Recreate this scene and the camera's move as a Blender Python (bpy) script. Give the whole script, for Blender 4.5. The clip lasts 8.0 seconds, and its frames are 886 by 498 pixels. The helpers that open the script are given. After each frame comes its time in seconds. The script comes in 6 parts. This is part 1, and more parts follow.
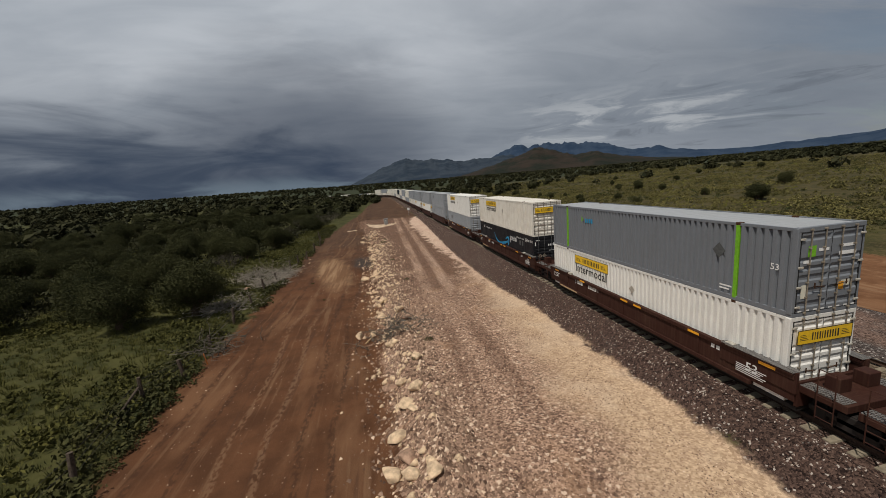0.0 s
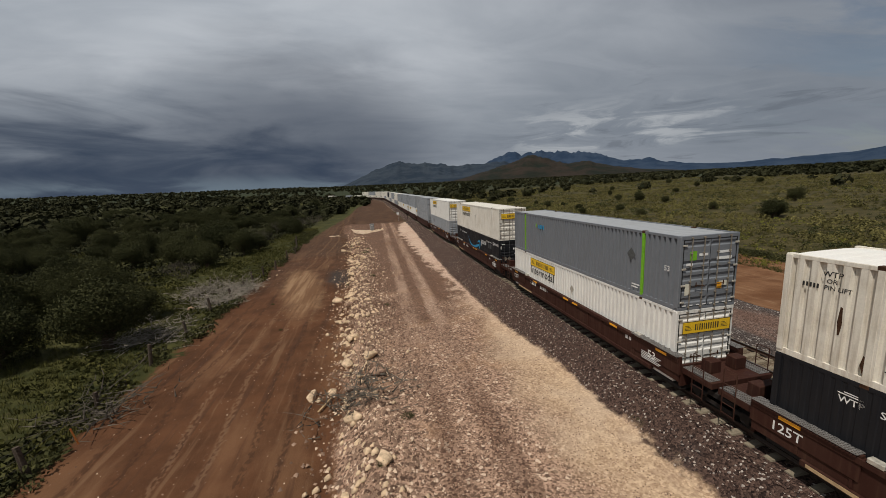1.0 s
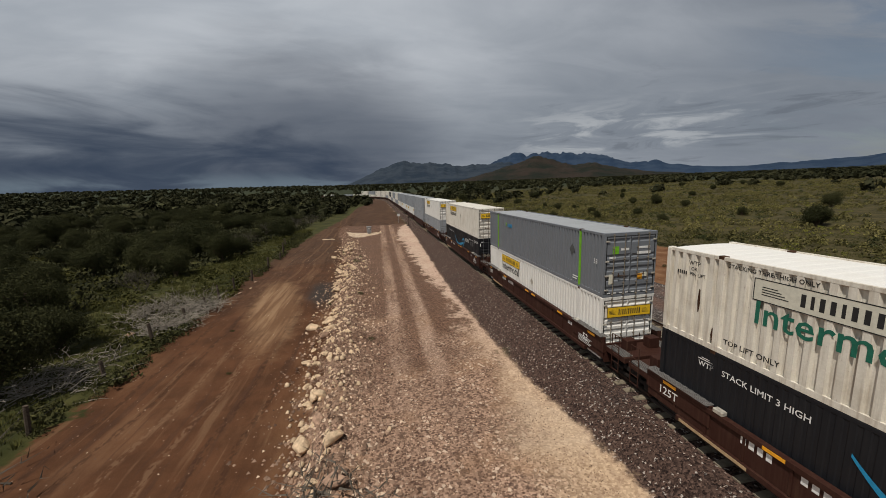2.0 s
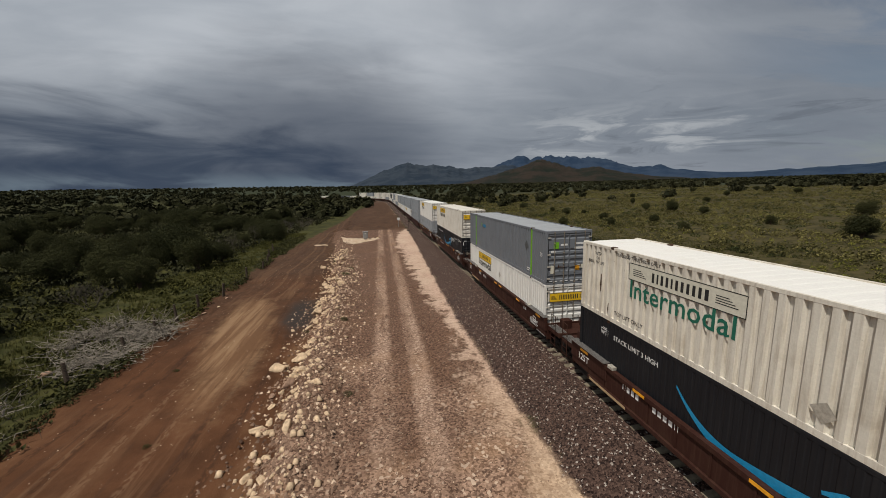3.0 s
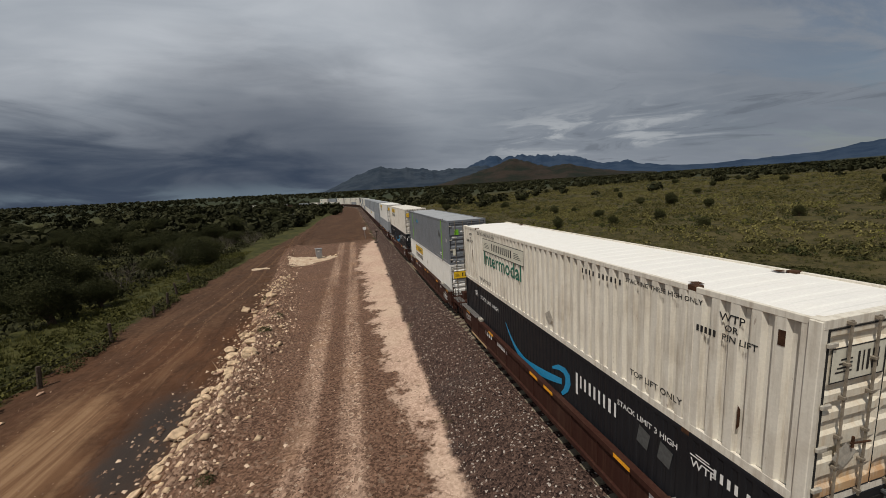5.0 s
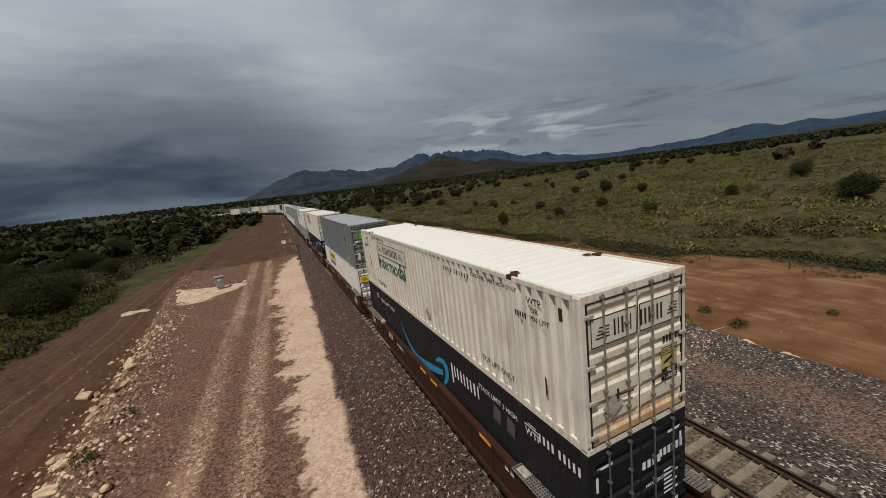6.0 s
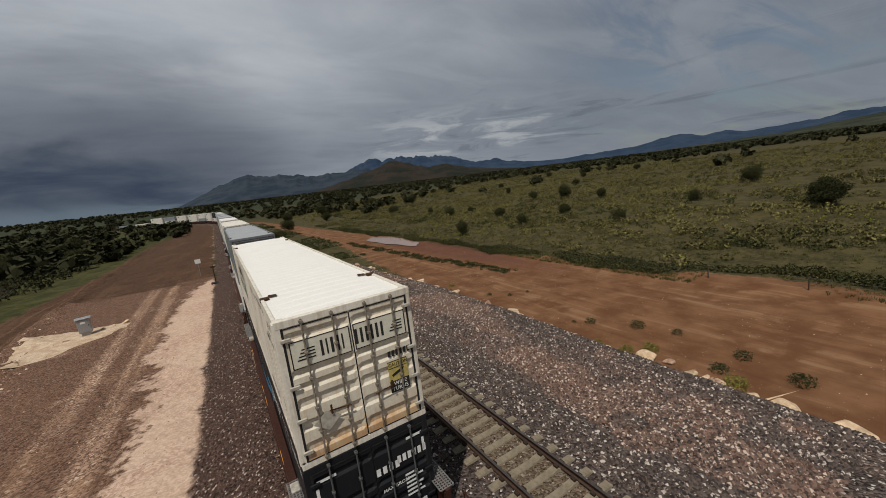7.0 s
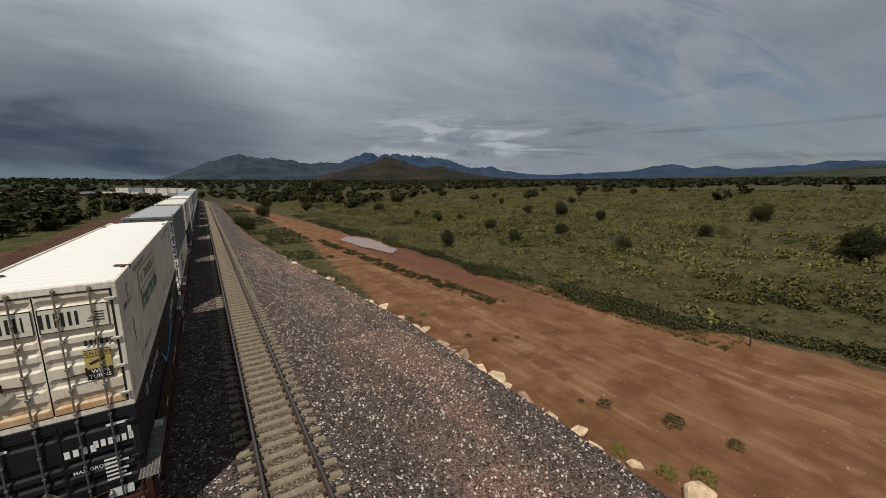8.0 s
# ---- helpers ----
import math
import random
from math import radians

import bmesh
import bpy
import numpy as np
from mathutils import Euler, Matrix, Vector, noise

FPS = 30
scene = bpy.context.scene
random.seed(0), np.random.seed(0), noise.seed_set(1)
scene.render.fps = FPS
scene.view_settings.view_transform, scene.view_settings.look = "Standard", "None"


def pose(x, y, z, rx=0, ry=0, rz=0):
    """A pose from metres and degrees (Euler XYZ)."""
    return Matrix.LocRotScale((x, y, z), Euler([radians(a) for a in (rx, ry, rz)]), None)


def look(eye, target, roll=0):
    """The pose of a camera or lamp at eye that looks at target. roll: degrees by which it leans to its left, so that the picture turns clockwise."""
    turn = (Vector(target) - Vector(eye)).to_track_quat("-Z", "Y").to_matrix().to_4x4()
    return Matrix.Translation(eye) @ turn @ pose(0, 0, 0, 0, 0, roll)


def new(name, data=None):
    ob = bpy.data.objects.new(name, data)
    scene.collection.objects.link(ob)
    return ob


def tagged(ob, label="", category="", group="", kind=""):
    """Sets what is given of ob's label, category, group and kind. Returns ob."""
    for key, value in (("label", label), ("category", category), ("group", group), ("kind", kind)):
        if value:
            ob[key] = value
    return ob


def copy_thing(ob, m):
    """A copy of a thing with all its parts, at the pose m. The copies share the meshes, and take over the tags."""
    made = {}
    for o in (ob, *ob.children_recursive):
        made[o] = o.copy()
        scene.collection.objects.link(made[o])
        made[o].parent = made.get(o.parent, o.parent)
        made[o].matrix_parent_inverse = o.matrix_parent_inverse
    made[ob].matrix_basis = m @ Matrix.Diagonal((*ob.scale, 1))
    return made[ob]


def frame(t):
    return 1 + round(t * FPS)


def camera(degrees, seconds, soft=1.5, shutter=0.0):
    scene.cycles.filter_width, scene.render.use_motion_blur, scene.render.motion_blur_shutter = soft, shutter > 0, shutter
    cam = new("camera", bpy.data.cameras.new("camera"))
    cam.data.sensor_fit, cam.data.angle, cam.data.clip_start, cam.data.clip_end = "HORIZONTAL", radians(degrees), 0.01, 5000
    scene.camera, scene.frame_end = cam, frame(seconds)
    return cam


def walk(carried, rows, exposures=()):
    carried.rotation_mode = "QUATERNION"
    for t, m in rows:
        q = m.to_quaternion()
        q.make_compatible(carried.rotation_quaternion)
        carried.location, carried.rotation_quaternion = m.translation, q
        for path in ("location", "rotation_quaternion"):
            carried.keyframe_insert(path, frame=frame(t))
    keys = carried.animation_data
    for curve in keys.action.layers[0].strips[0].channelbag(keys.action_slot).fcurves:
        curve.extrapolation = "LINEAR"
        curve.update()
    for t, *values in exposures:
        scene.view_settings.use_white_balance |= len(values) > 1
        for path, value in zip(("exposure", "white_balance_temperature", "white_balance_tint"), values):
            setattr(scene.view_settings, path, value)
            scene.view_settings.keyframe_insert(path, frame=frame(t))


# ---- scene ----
cam = camera(100.3, 8.0, soft=0.5)
PATH = [
    (0, (-13.887, -2.727, 8.409), (-13.566, -0.785, 8.054), -4.6),
    (0.5, (-12.869, 0.961, 8.289), (-12.542, 2.905, 7.951), -3.1),
    (1, (-12.558, 4.525, 8.404), (-12.187, 6.461, 8.068), -2.6),
    (1.5, (-11.856, 8.093, 8.416), (-11.491, 10.029, 8.076), -2.3),
    (3, (-9.98, 17.544, 8.486), (-9.64, 19.489, 8.163), -1.2),
    (3.5, (-9.672, 20.432, 8.549), (-9.297, 22.370, 8.225), -1.5),
    (4, (-9.026, 23.692, 8.507), (-8.623, 25.624, 8.188), -2.2),
    (5.5, (-6.358, 36.348, 8.075), (-5.792, 38.240, 7.753), -5.6),
    (6, (-5.424, 40.619, 8.209), (-4.639, 42.424, 7.854), -6.8),
    (6.5, (-3.693, 44.38, 8.16), (-2.797, 46.132, 7.804), -7.2),
    (7, (-1.764, 47.905, 8.175), (-0.759, 49.597, 7.819), -6.8),
    (7.5, (0.548, 51.128, 8.184), (1.622, 52.778, 7.832), -4.8),
    (8, (3.036, 53.996, 8.189), (4.105, 55.651, 7.842), -0.2),
]
walk(cam, [(t, look(eye, target, roll)) for t, eye, target, roll in PATH], exposures=((0, 0.0), (5, -0.03), (6.5, -0.09), (7.4, -0.02), (8, 0.14)))
# ---------------------------------------------------------------- world, sun, exposure
SUN_FROM = Vector((-0.335, -0.33, 0.88)).normalized()
world = bpy.data.worlds.new("storm_sky")
scene.world = world
world.use_nodes = True


class Nodes:
    """Small helper to write node trees briefly."""

    def __init__(self, tree):
        self.t = tree
        tree.nodes.clear()

    def add(self, kind, **props):
        n = self.t.nodes.new(kind)
        for key, value in props.items():
            setattr(n, key, value)
        return n

    def put(self, socket, value):
        if value is None:
            return
        if hasattr(value, "links") or hasattr(value, "is_linked"):
            self.t.links.new(value, socket)
        elif isinstance(value, (tuple, list)) and len(value) == 3 and socket.type == "RGBA":
            socket.default_value = (*value, 1)
        else:
            socket.default_value = value

    def math(self, op, a, b=None, c=None, clamp=False):
        n = self.add("ShaderNodeMath", operation=op, use_clamp=clamp)
        for s, v in zip(n.inputs, (a, b, c)):
            self.put(s, v)
        return n.outputs[0]

    def vmath(self, op, a, b=None):
        n = self.add("ShaderNodeVectorMath", operation=op)
        self.put(n.inputs[0], a)
        if b is not None:
            self.put(n.inputs[1], b)
        return n.outputs["Value"] if op in ("DOT_PRODUCT", "LENGTH") else n.outputs[0]

    def mix(self, fac, a, b, blend="MIX"):
        n = self.add("ShaderNodeMix", data_type="RGBA", blend_type=blend)
        self.put(n.inputs[0], fac)
        self.put(n.inputs[6], a)
        self.put(n.inputs[7], b)
        return n.outputs[2]

    def step(self, value, lo, hi, to_lo=0.0, to_hi=1.0):
        n = self.add("ShaderNodeMapRange", interpolation_type="SMOOTHSTEP")
        for s, v in zip(n.inputs, (value, lo, hi, to_lo, to_hi)):
            self.put(s, v)
        return n.outputs[0]

    def noise(self, vec, scale, detail=4.0, rough=0.55, dist=0.0):
        n = self.add("ShaderNodeTexNoise")
        self.put(n.inputs["Vector"], vec)
        for key, v in (("Scale", scale), ("Detail", detail), ("Roughness", rough), ("Distortion", dist)):
            n.inputs[key].default_value = v
        return n.outputs[0]

    def voronoi(self, vec, scale, feature="F1", rand=1.0):
        n = self.add("ShaderNodeTexVoronoi", feature=feature)
        self.put(n.inputs["Vector"], vec)
        n.inputs["Scale"].default_value = scale
        n.inputs["Randomness"].default_value = rand
        return n.outputs

    def sep(self, vec):
        n = self.add("ShaderNodeSeparateXYZ")
        self.put(n.inputs[0], vec)
        return n.outputs

    def com(self, x, y, z):
        n = self.add("ShaderNodeCombineXYZ")
        for s, v in zip(n.inputs, (x, y, z)):
            self.put(s, v)
        return n.outputs[0]

    def scaled(self, vec, s):
        n = self.add("ShaderNodeMapping")
        self.put(n.inputs[0], vec)
        n.inputs["Scale"].default_value = s
        return n.outputs[0]


def build_sky():
    n = Nodes(world.node_tree)
    sky = n.add("ShaderNodeTexSky", sky_type="NISHITA", sun_disc=False, sun_elevation=math.asin(SUN_FROM.z),
                sun_rotation=math.atan2(SUN_FROM.x, SUN_FROM.y))
    ray = n.add("ShaderNodeTexCoord").outputs["Generated"]
    x, y, z = n.sep(ray)
    up = n.math("ADD", n.math("MAXIMUM", z, 0.0), 0.16)
    flat = n.com(n.math("DIVIDE", x, up), n.math("DIVIDE", y, up), 0.0)
    level = n.math("SQRT", n.math("ADD", n.math("ADD", n.math("MULTIPLY", x, x), n.math("MULTIPLY", y, y)), 0.0001))
    east = n.math("DIVIDE", x, level)
    broad = n.noise(n.scaled(flat, (0.8, 1.2, 1)), 0.5, 5, 0.5, 0.5)
    fine = n.noise(n.scaled(flat, (0.8, 1.7, 1)), 1.7, 7, 0.55, 0.7)
    wisps = n.noise(n.scaled(flat, (0.6, 1.5, 1)), 1.3, 8, 0.62, 1.0)
    wander = n.math("MULTIPLY", n.math("SUBTRACT", broad, 0.5), 0.22)
    # a high grey deck with soft folds
    folds = n.math("ADD", n.math("MULTIPLY", broad, 0.65), n.math("MULTIPLY", fine, 0.35))
    colour = n.mix(n.step(folds, 0.30, 0.70), (0.268, 0.296, 0.336), (0.462, 0.485, 0.520))
    # overhead, out of view, the deck is darkened to cut fill light on shadows
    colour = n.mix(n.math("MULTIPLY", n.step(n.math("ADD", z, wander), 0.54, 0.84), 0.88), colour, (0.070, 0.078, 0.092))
    # brighter towards the west overhead, duller in the east
    colour = n.mix(1.0, colour, n.mix(n.step(east, -0.2, 0.95), (1.22, 1.22, 1.21), (0.67, 0.69, 0.72)), "MULTIPLY")
    veils = n.noise(n.com(n.math("MULTIPLY", east, 2.2), n.math("MULTIPLY", z, 9.0), n.math("MULTIPLY", east, 1.0)), 1.6, 6, 0.55, 0.6)
    # lower towards the horizon the deck greys out
    colour = n.mix(n.math("MULTIPLY", n.step(n.math("ADD", z, n.math("MULTIPLY", wander, 0.6)), 0.36, 0.08), 0.58), colour, (0.172, 0.198, 0.235))
    # the storm stands low to the west and ahead, hanging in tilted veils
    sway = n.math("MULTIPLY", n.math("SUBTRACT", veils, 0.5), 0.62)
    lean = n.math("ADD", n.math("ADD", z, n.math("MULTIPLY", east, 0.06)), n.math("MULTIPLY", sway, 0.55))
    low = n.step(lean, 0.24, -0.06)
    ahead = n.step(n.math("ADD", east, n.math("MULTIPLY", sway, 0.6)), 0.55, -0.20)
    colour = n.mix(n.math("MULTIPLY", n.math("MULTIPLY", ahead, low), 0.92), colour, (0.031, 0.048, 0.082))
    core = n.step(n.math("ADD", n.vmath("DOT_PRODUCT", n.vmath("NORMALIZE", n.com(x, y, n.math("MULTIPLY", z, 1.5))), Vector((-0.13, 0.98, 0.19)).normalized()), n.math("MULTIPLY", sway, 0.10)), 0.925, 1.006)
    colour = n.mix(n.math("MULTIPLY", core, 0.64), colour, (0.039, 0.054, 0.086))
    # a paler strip of rain light low in the west, and a blue-black band above it
    band = n.math("MULTIPLY", n.math("MULTIPLY", n.step(lean, 0.17, 0.0), n.step(z, 0.005, 0.06)), n.step(n.math("ADD", east, sway), 0.10, -0.40))
    colour = n.mix(n.math("MULTIPLY", band, 0.70), colour, (0.026, 0.042, 0.074))
    strip = n.math("MULTIPLY", n.math("MULTIPLY", n.step(z, 0.055, 0.015), ahead), n.step(veils, 0.40, 0.60))
    colour = n.mix(n.math("MULTIPLY", strip, 0.70), colour, (0.150, 0.195, 0.235))
    # bright rifts low over the mountains
    streak = n.noise(n.com(n.math("MULTIPLY", east, 7.0), n.math("MULTIPLY", z, 30.0), 0.0), 1.0, 7, 0.6, 0.8)
    rift_place = n.math("MULTIPLY", n.math("MULTIPLY", n.step(east, 0.30, 0.48), n.step(east, 0.85, 0.66)), n.math("MULTIPLY", n.step(z, 0.055, 0.085), n.step(z, 0.20, 0.125)))
    colour = n.mix(n.math("MULTIPLY", n.math("MULTIPLY", n.step(streak, 0.46, 0.62), rift_place), 0.65), colour, (0.46, 0.48, 0.50))
    colour = n.mix(n.math("MULTIPLY", n.math("MULTIPLY", n.step(streak, 0.44, 0.32), n.step(east, 0.25, 0.5)), n.math("MULTIPLY", n.step(z, 0.30, 0.10), 0.40)), colour, (0.085, 0.100, 0.125))
    # thin blue gaps far to the east
    gap = n.math("MULTIPLY", n.step(n.vmath("DOT_PRODUCT", ray, Vector((0.93, 0.22, 0.30)).normalized()), 0.84, 0.99), n.step(wisps, 0.45, 0.62))
    cover = n.math("SUBTRACT", 1.0, n.math("MULTIPLY", gap, 0.60))
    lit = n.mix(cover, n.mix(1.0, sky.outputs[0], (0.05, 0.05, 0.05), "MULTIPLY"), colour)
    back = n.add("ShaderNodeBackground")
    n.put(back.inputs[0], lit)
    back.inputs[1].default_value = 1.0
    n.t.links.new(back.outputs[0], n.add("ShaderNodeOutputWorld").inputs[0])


build_sky()
sun_lamp = bpy.data.lights.new("sun", "SUN")
sun_lamp.energy, sun_lamp.angle, sun_lamp.color = 3.5, radians(0.6), (1.0, 0.94, 0.85)
new("sun", sun_lamp).matrix_world = look(SUN_FROM * 100, (0, 0, 0))

# ---------------------------------------------------------------- materials


def material(name, rough=0.7, metal=0.0, gloss=None):
    m = bpy.data.materials.new(name)
    m.use_nodes = True
    n = Nodes(m.node_tree)
    bsdf = n.add("ShaderNodeBsdfPrincipled")
    bsdf.inputs["Roughness"].default_value = rough
    bsdf.inputs["Metallic"].default_value = metal
    bsdf.inputs["Specular IOR Level"].default_value = gloss if gloss is not None else (0.12 if rough >= 0.8 else 0.4)
    n.t.links.new(bsdf.outputs[0], n.add("ShaderNodeOutputMaterial").inputs[0])
    return m, n, bsdf


def bump(n, bsdf, height, strength=0.5, dist=0.02):
    b = n.add("ShaderNodeBump")
    b.inputs["Strength"].default_value = strength
    b.inputs["Distance"].default_value = dist
    n.put(b.inputs["Height"], height)
    n.t.links.new(b.outputs[0], bsdf.inputs["Normal"])


def dark(c, k):
    return tuple(v * k for v in c)


def painted(name, colour, dirt=(0.16, 0.10, 0.06), amount=0.45, rough=0.5, streak=0.5, rust=0.0, foot=0.0, gloss=0.35):
    """Weathered paint on steel: streaks that run down, blotches, and rust spots."""
    m, n, b = material(name, rough, 0.0, gloss)
    co = n.add("ShaderNodeTexCoord").outputs["Object"]
    runs = n.noise(n.scaled(co, (5, 5, 0.35)), 2.2, 5, 0.6)
    blot = n.noise(co, 0.9, 5, 0.6)
    fine = n.noise(co, 22, 3, 0.6)
    f = n.math("ADD", n.math("MULTIPLY", n.step(runs, 0.42, 0.75), streak), n.math("MULTIPLY", n.step(blot, 0.45, 0.8), 0.6))
    f = n.math("MULTIPLY", f, amount, clamp=True)
    base = n.mix(n.step(fine, 0.35, 0.7), dark(colour, 0.92), colour)
    col = n.mix(f, base, dirt)
    if rust:
        spots = n.math("MULTIPLY", n.step(n.noise(n.scaled(co, (3, 3, 1.1)), 2.6, 6, 0.7), 0.64, 0.72), rust, clamp=True)
        col = n.mix(spots, col, (0.12, 0.045, 0.018))
    if foot:
        wash = n.math("ADD", n.sep(co)[2], n.math("MULTIPLY", n.math("SUBTRACT", runs, 0.5), 1.1))
        col = n.mix(n.math("MULTIPLY", n.step(wash, 0.62, 0.16), foot), col, n.mix(n.step(blot, 0.35, 0.65), (0.40, 0.20, 0.07), (0.50, 0.32, 0.15)))
    n.put(b.inputs["Base Color"], col)
    n.put(b.inputs["Roughness"], n.step(blot, 0.2, 0.8, rough - 0.1, rough + 0.2))
    bump(n, b, fine, 0.08, 0.004)
    return m


def plain(name, colour, rough=0.6, metal=0.0, vary=0.25, scale=9.0):
    m, n, b = material(name, rough, metal)
    co = n.add("ShaderNodeTexCoord").outputs["Object"]
    f = n.noise(co, scale, 5, 0.65)
    n.put(b.inputs["Base Color"], n.mix(n.step(f, 0.3, 0.7), dark(colour, 1 - vary), dark(colour, 1 + vary * 0.5)))
    bump(n, b, f, 0.15, 0.01)
    return m


def leafy(name, lo, hi, rough=0.85, wide=0.15):
    m, n, b = material(name, rough)
    g = n.add("ShaderNodeNewGeometry")
    w = n.noise(g.outputs["Position"], wide, 3)
    k = n.math("ADD", n.math("MULTIPLY", g.outputs["Random Per Island"], 0.6), n.math("MULTIPLY", n.step(w, 0.3, 0.7), 0.4))
    n.put(b.inputs["Base Color"], n.mix(k, lo, hi))
    b.inputs["Specular IOR Level"].default_value = 0.15
    return m


M_BEIGE = painted("weathered_cream_paint", (0.72, 0.68, 0.59), (0.22, 0.15, 0.08), 0.55, 0.5, 0.7, 0.5)
M_BEIGE_ROOF = painted("weathered_cream_roof", (0.80, 0.785, 0.745), (0.42, 0.34, 0.25), 0.24, 0.55, 0.2, 0.15)
M_BEIGE_DOOR = painted("stained_cream_doors", (0.68, 0.63, 0.52), (0.40, 0.25, 0.11), 0.45, 0.5, 0.8, 0.8, 0.85)
M_BLACK = painted("black_container_paint", (0.011, 0.012, 0.015), (0.042, 0.038, 0.035), 0.30, 0.5, gloss=0.18)
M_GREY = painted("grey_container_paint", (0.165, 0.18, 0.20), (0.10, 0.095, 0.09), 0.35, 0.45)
# roofs of the grey containers, a lighter grey than their walls
M_GREY_ROOF = painted("lighter_grey_roof", (0.33, 0.345, 0.36), (0.2, 0.19, 0.18), 0.35, 0.5)
M_WHITE = painted("white_container_paint", (0.74, 0.73, 0.69), (0.3, 0.26, 0.2), 0.3, 0.45, 0.6, 0.15)
M_WHITE_OLD = painted("old_white_paint", (0.70, 0.67, 0.60), (0.28, 0.2, 0.12), 0.45, 0.5, 0.7, 0.5)
M_PALEGREY = painted("pale_grey_paint", (0.27, 0.29, 0.31), (0.14, 0.13, 0.12), 0.35, 0.5)
M_GREEN = plain("lime_green_paint", (0.16, 0.42, 0.02), 0.5, 0, 0.2)
M_YELLOW = plain("yellow_sheet", (0.75, 0.47, 0.02), 0.5, 0, 0.12)
M_INK = plain("black_lettering", (0.02, 0.02, 0.02), 0.6, 0, 0.3)
M_INK_GREEN = plain("green_lettering", (0.012, 0.13, 0.085), 0.6, 0, 0.2)
M_INK_WHITE = plain("white_lettering", (0.72, 0.72, 0.70), 0.6, 0, 0.12)
M_BLUE = plain("sky_blue_sheet", (0.012, 0.24, 0.46), 0.5, 0, 0.15)
M_SIGN = plain("pale_sheet", (0.62, 0.60, 0.50), 0.5, 0, 0.1)
M_SAFETY = plain("yellow_reflector", (0.80, 0.36, 0.02), 0.4, 0, 0.2)
M_CAR = painted("maroon_car_paint", (0.038, 0.014, 0.010), (0.075, 0.040, 0.026), 0.55, 0.65, 0.8, 0.35, gloss=0.15)
M_CAR_DARK = painted("dirty_black_steel", (0.022, 0.02, 0.019), (0.05, 0.036, 0.028), 0.6, 0.7, gloss=0.12)
M_GRATE = plain("worn_grating", (0.20, 0.19, 0.18), 0.6, 0.3, 0.3)
M_ROD = plain("galvanised_rod", (0.24, 0.205, 0.16), 0.6, 0.2, 0.4)
M_PLACARD = plain("dull_grey_placard", (0.085, 0.09, 0.09), 0.6, 0.1, 0.3)
M_FADED = plain("faded_yellow_sheet", (0.46, 0.37, 0.12), 0.6, 0, 0.25)
M_GASKET = plain("black_rubber", (0.012, 0.012, 0.012), 0.7)
M_CHROME = plain("pale_casting", (0.45, 0.42, 0.36), 0.5, 0.2, 0.3)
M_RUSTED = plain("rusted_casting", (0.07, 0.035, 0.02), 0.8, 0.2, 0.5)
M_RAIL = plain("rusty_rail_steel", (0.075, 0.045, 0.032), 0.6, 0.5, 0.35, 14)
M_RAIL_HEAD = plain("worn_rail_head", (0.17, 0.15, 0.135), 0.35, 0.8, 0.25, 14)
M_CONCRETE = plain("weathered_concrete", (0.215, 0.180, 0.130), 0.85, 0, 0.25, 7)
M_CLIP = plain("rusty_clip", (0.05, 0.035, 0.028), 0.8, 0.3)
M_POST = plain("grey_weathered_wood", (0.085, 0.065, 0.05), 0.9, 0, 0.5, 12)
M_STAKE = plain("orange_stake", (0.55, 0.20, 0.06), 0.8, 0, 0.2)
M_LATH = plain("pale_new_wood", (0.42, 0.30, 0.17), 0.8, 0, 0.2)
M_WIRE = plain("dull_wire", (0.10, 0.09, 0.085), 0.6, 0.6)
M_ROCK = plain("pale_limestone", (0.60, 0.445, 0.295), 0.9, 0, 0.4, 3.0)
M_ROCK_RED = plain("reddish_stone", (0.36, 0.235, 0.165), 0.9, 0, 0.45, 3.0)
M_CABINET = plain("silver_cabinet", (0.36, 0.37, 0.38), 0.4, 0.5, 0.15)
M_TWIG = leafy("bleached_twigs", (0.10, 0.085, 0.07), (0.30, 0.265, 0.22))
M_BARK = plain("juniper_bark", (0.085, 0.06, 0.042), 0.95, 0, 0.4, 10)
M_JUNIPER = leafy("juniper_leaves", (0.014, 0.018, 0.006), (0.058, 0.058, 0.021))
M_WOODS = leafy("far_woods", (0.015, 0.018, 0.008), (0.048, 0.046, 0.020), 0.9, 0.02)
M_SAGE = leafy("sagebrush_leaves", (0.026, 0.027, 0.009), (0.222, 0.194, 0.070), 0.9, 0.06)
M_RABBIT = leafy("yellow_green_brush", (0.085, 0.095, 0.018), (0.25, 0.235, 0.05), 0.9, 0.1)
M_GRASS = leafy("meadow_grass", (0.040, 0.044, 0.013), (0.105, 0.100, 0.034), 0.9, 0.08)
M_GRASS_WEST = leafy("clearing_grass", (0.036, 0.040, 0.011), (0.118, 0.110, 0.031), 0.9, 0.08)
M_BRUSH_WEST = leafy("clearing_brush", (0.024, 0.028, 0.008), (0.105, 0.098, 0.026), 0.9, 0.1)
M_VERGE = leafy("verge_weeds", (0.020, 0.025, 0.009), (0.088, 0.082, 0.030), 0.9, 0.2)
M_WEED = leafy("roadside_weeds", (0.018, 0.027, 0.009), (0.062, 0.068, 0.024), 0.9, 0.2)


def stones_material(name, lo, hi, pale, share):
    m, n, b = material(name, 0.85)
    g = n.add("ShaderNodeNewGeometry")
    r = g.outputs["Random Per Island"]
    col = n.mix(r, lo, hi)
    col = n.mix(n.step(r, 1 - share, 1 - share * 0.6), col, pale)
    n.put(b.inputs["Base Color"], col)
    return m


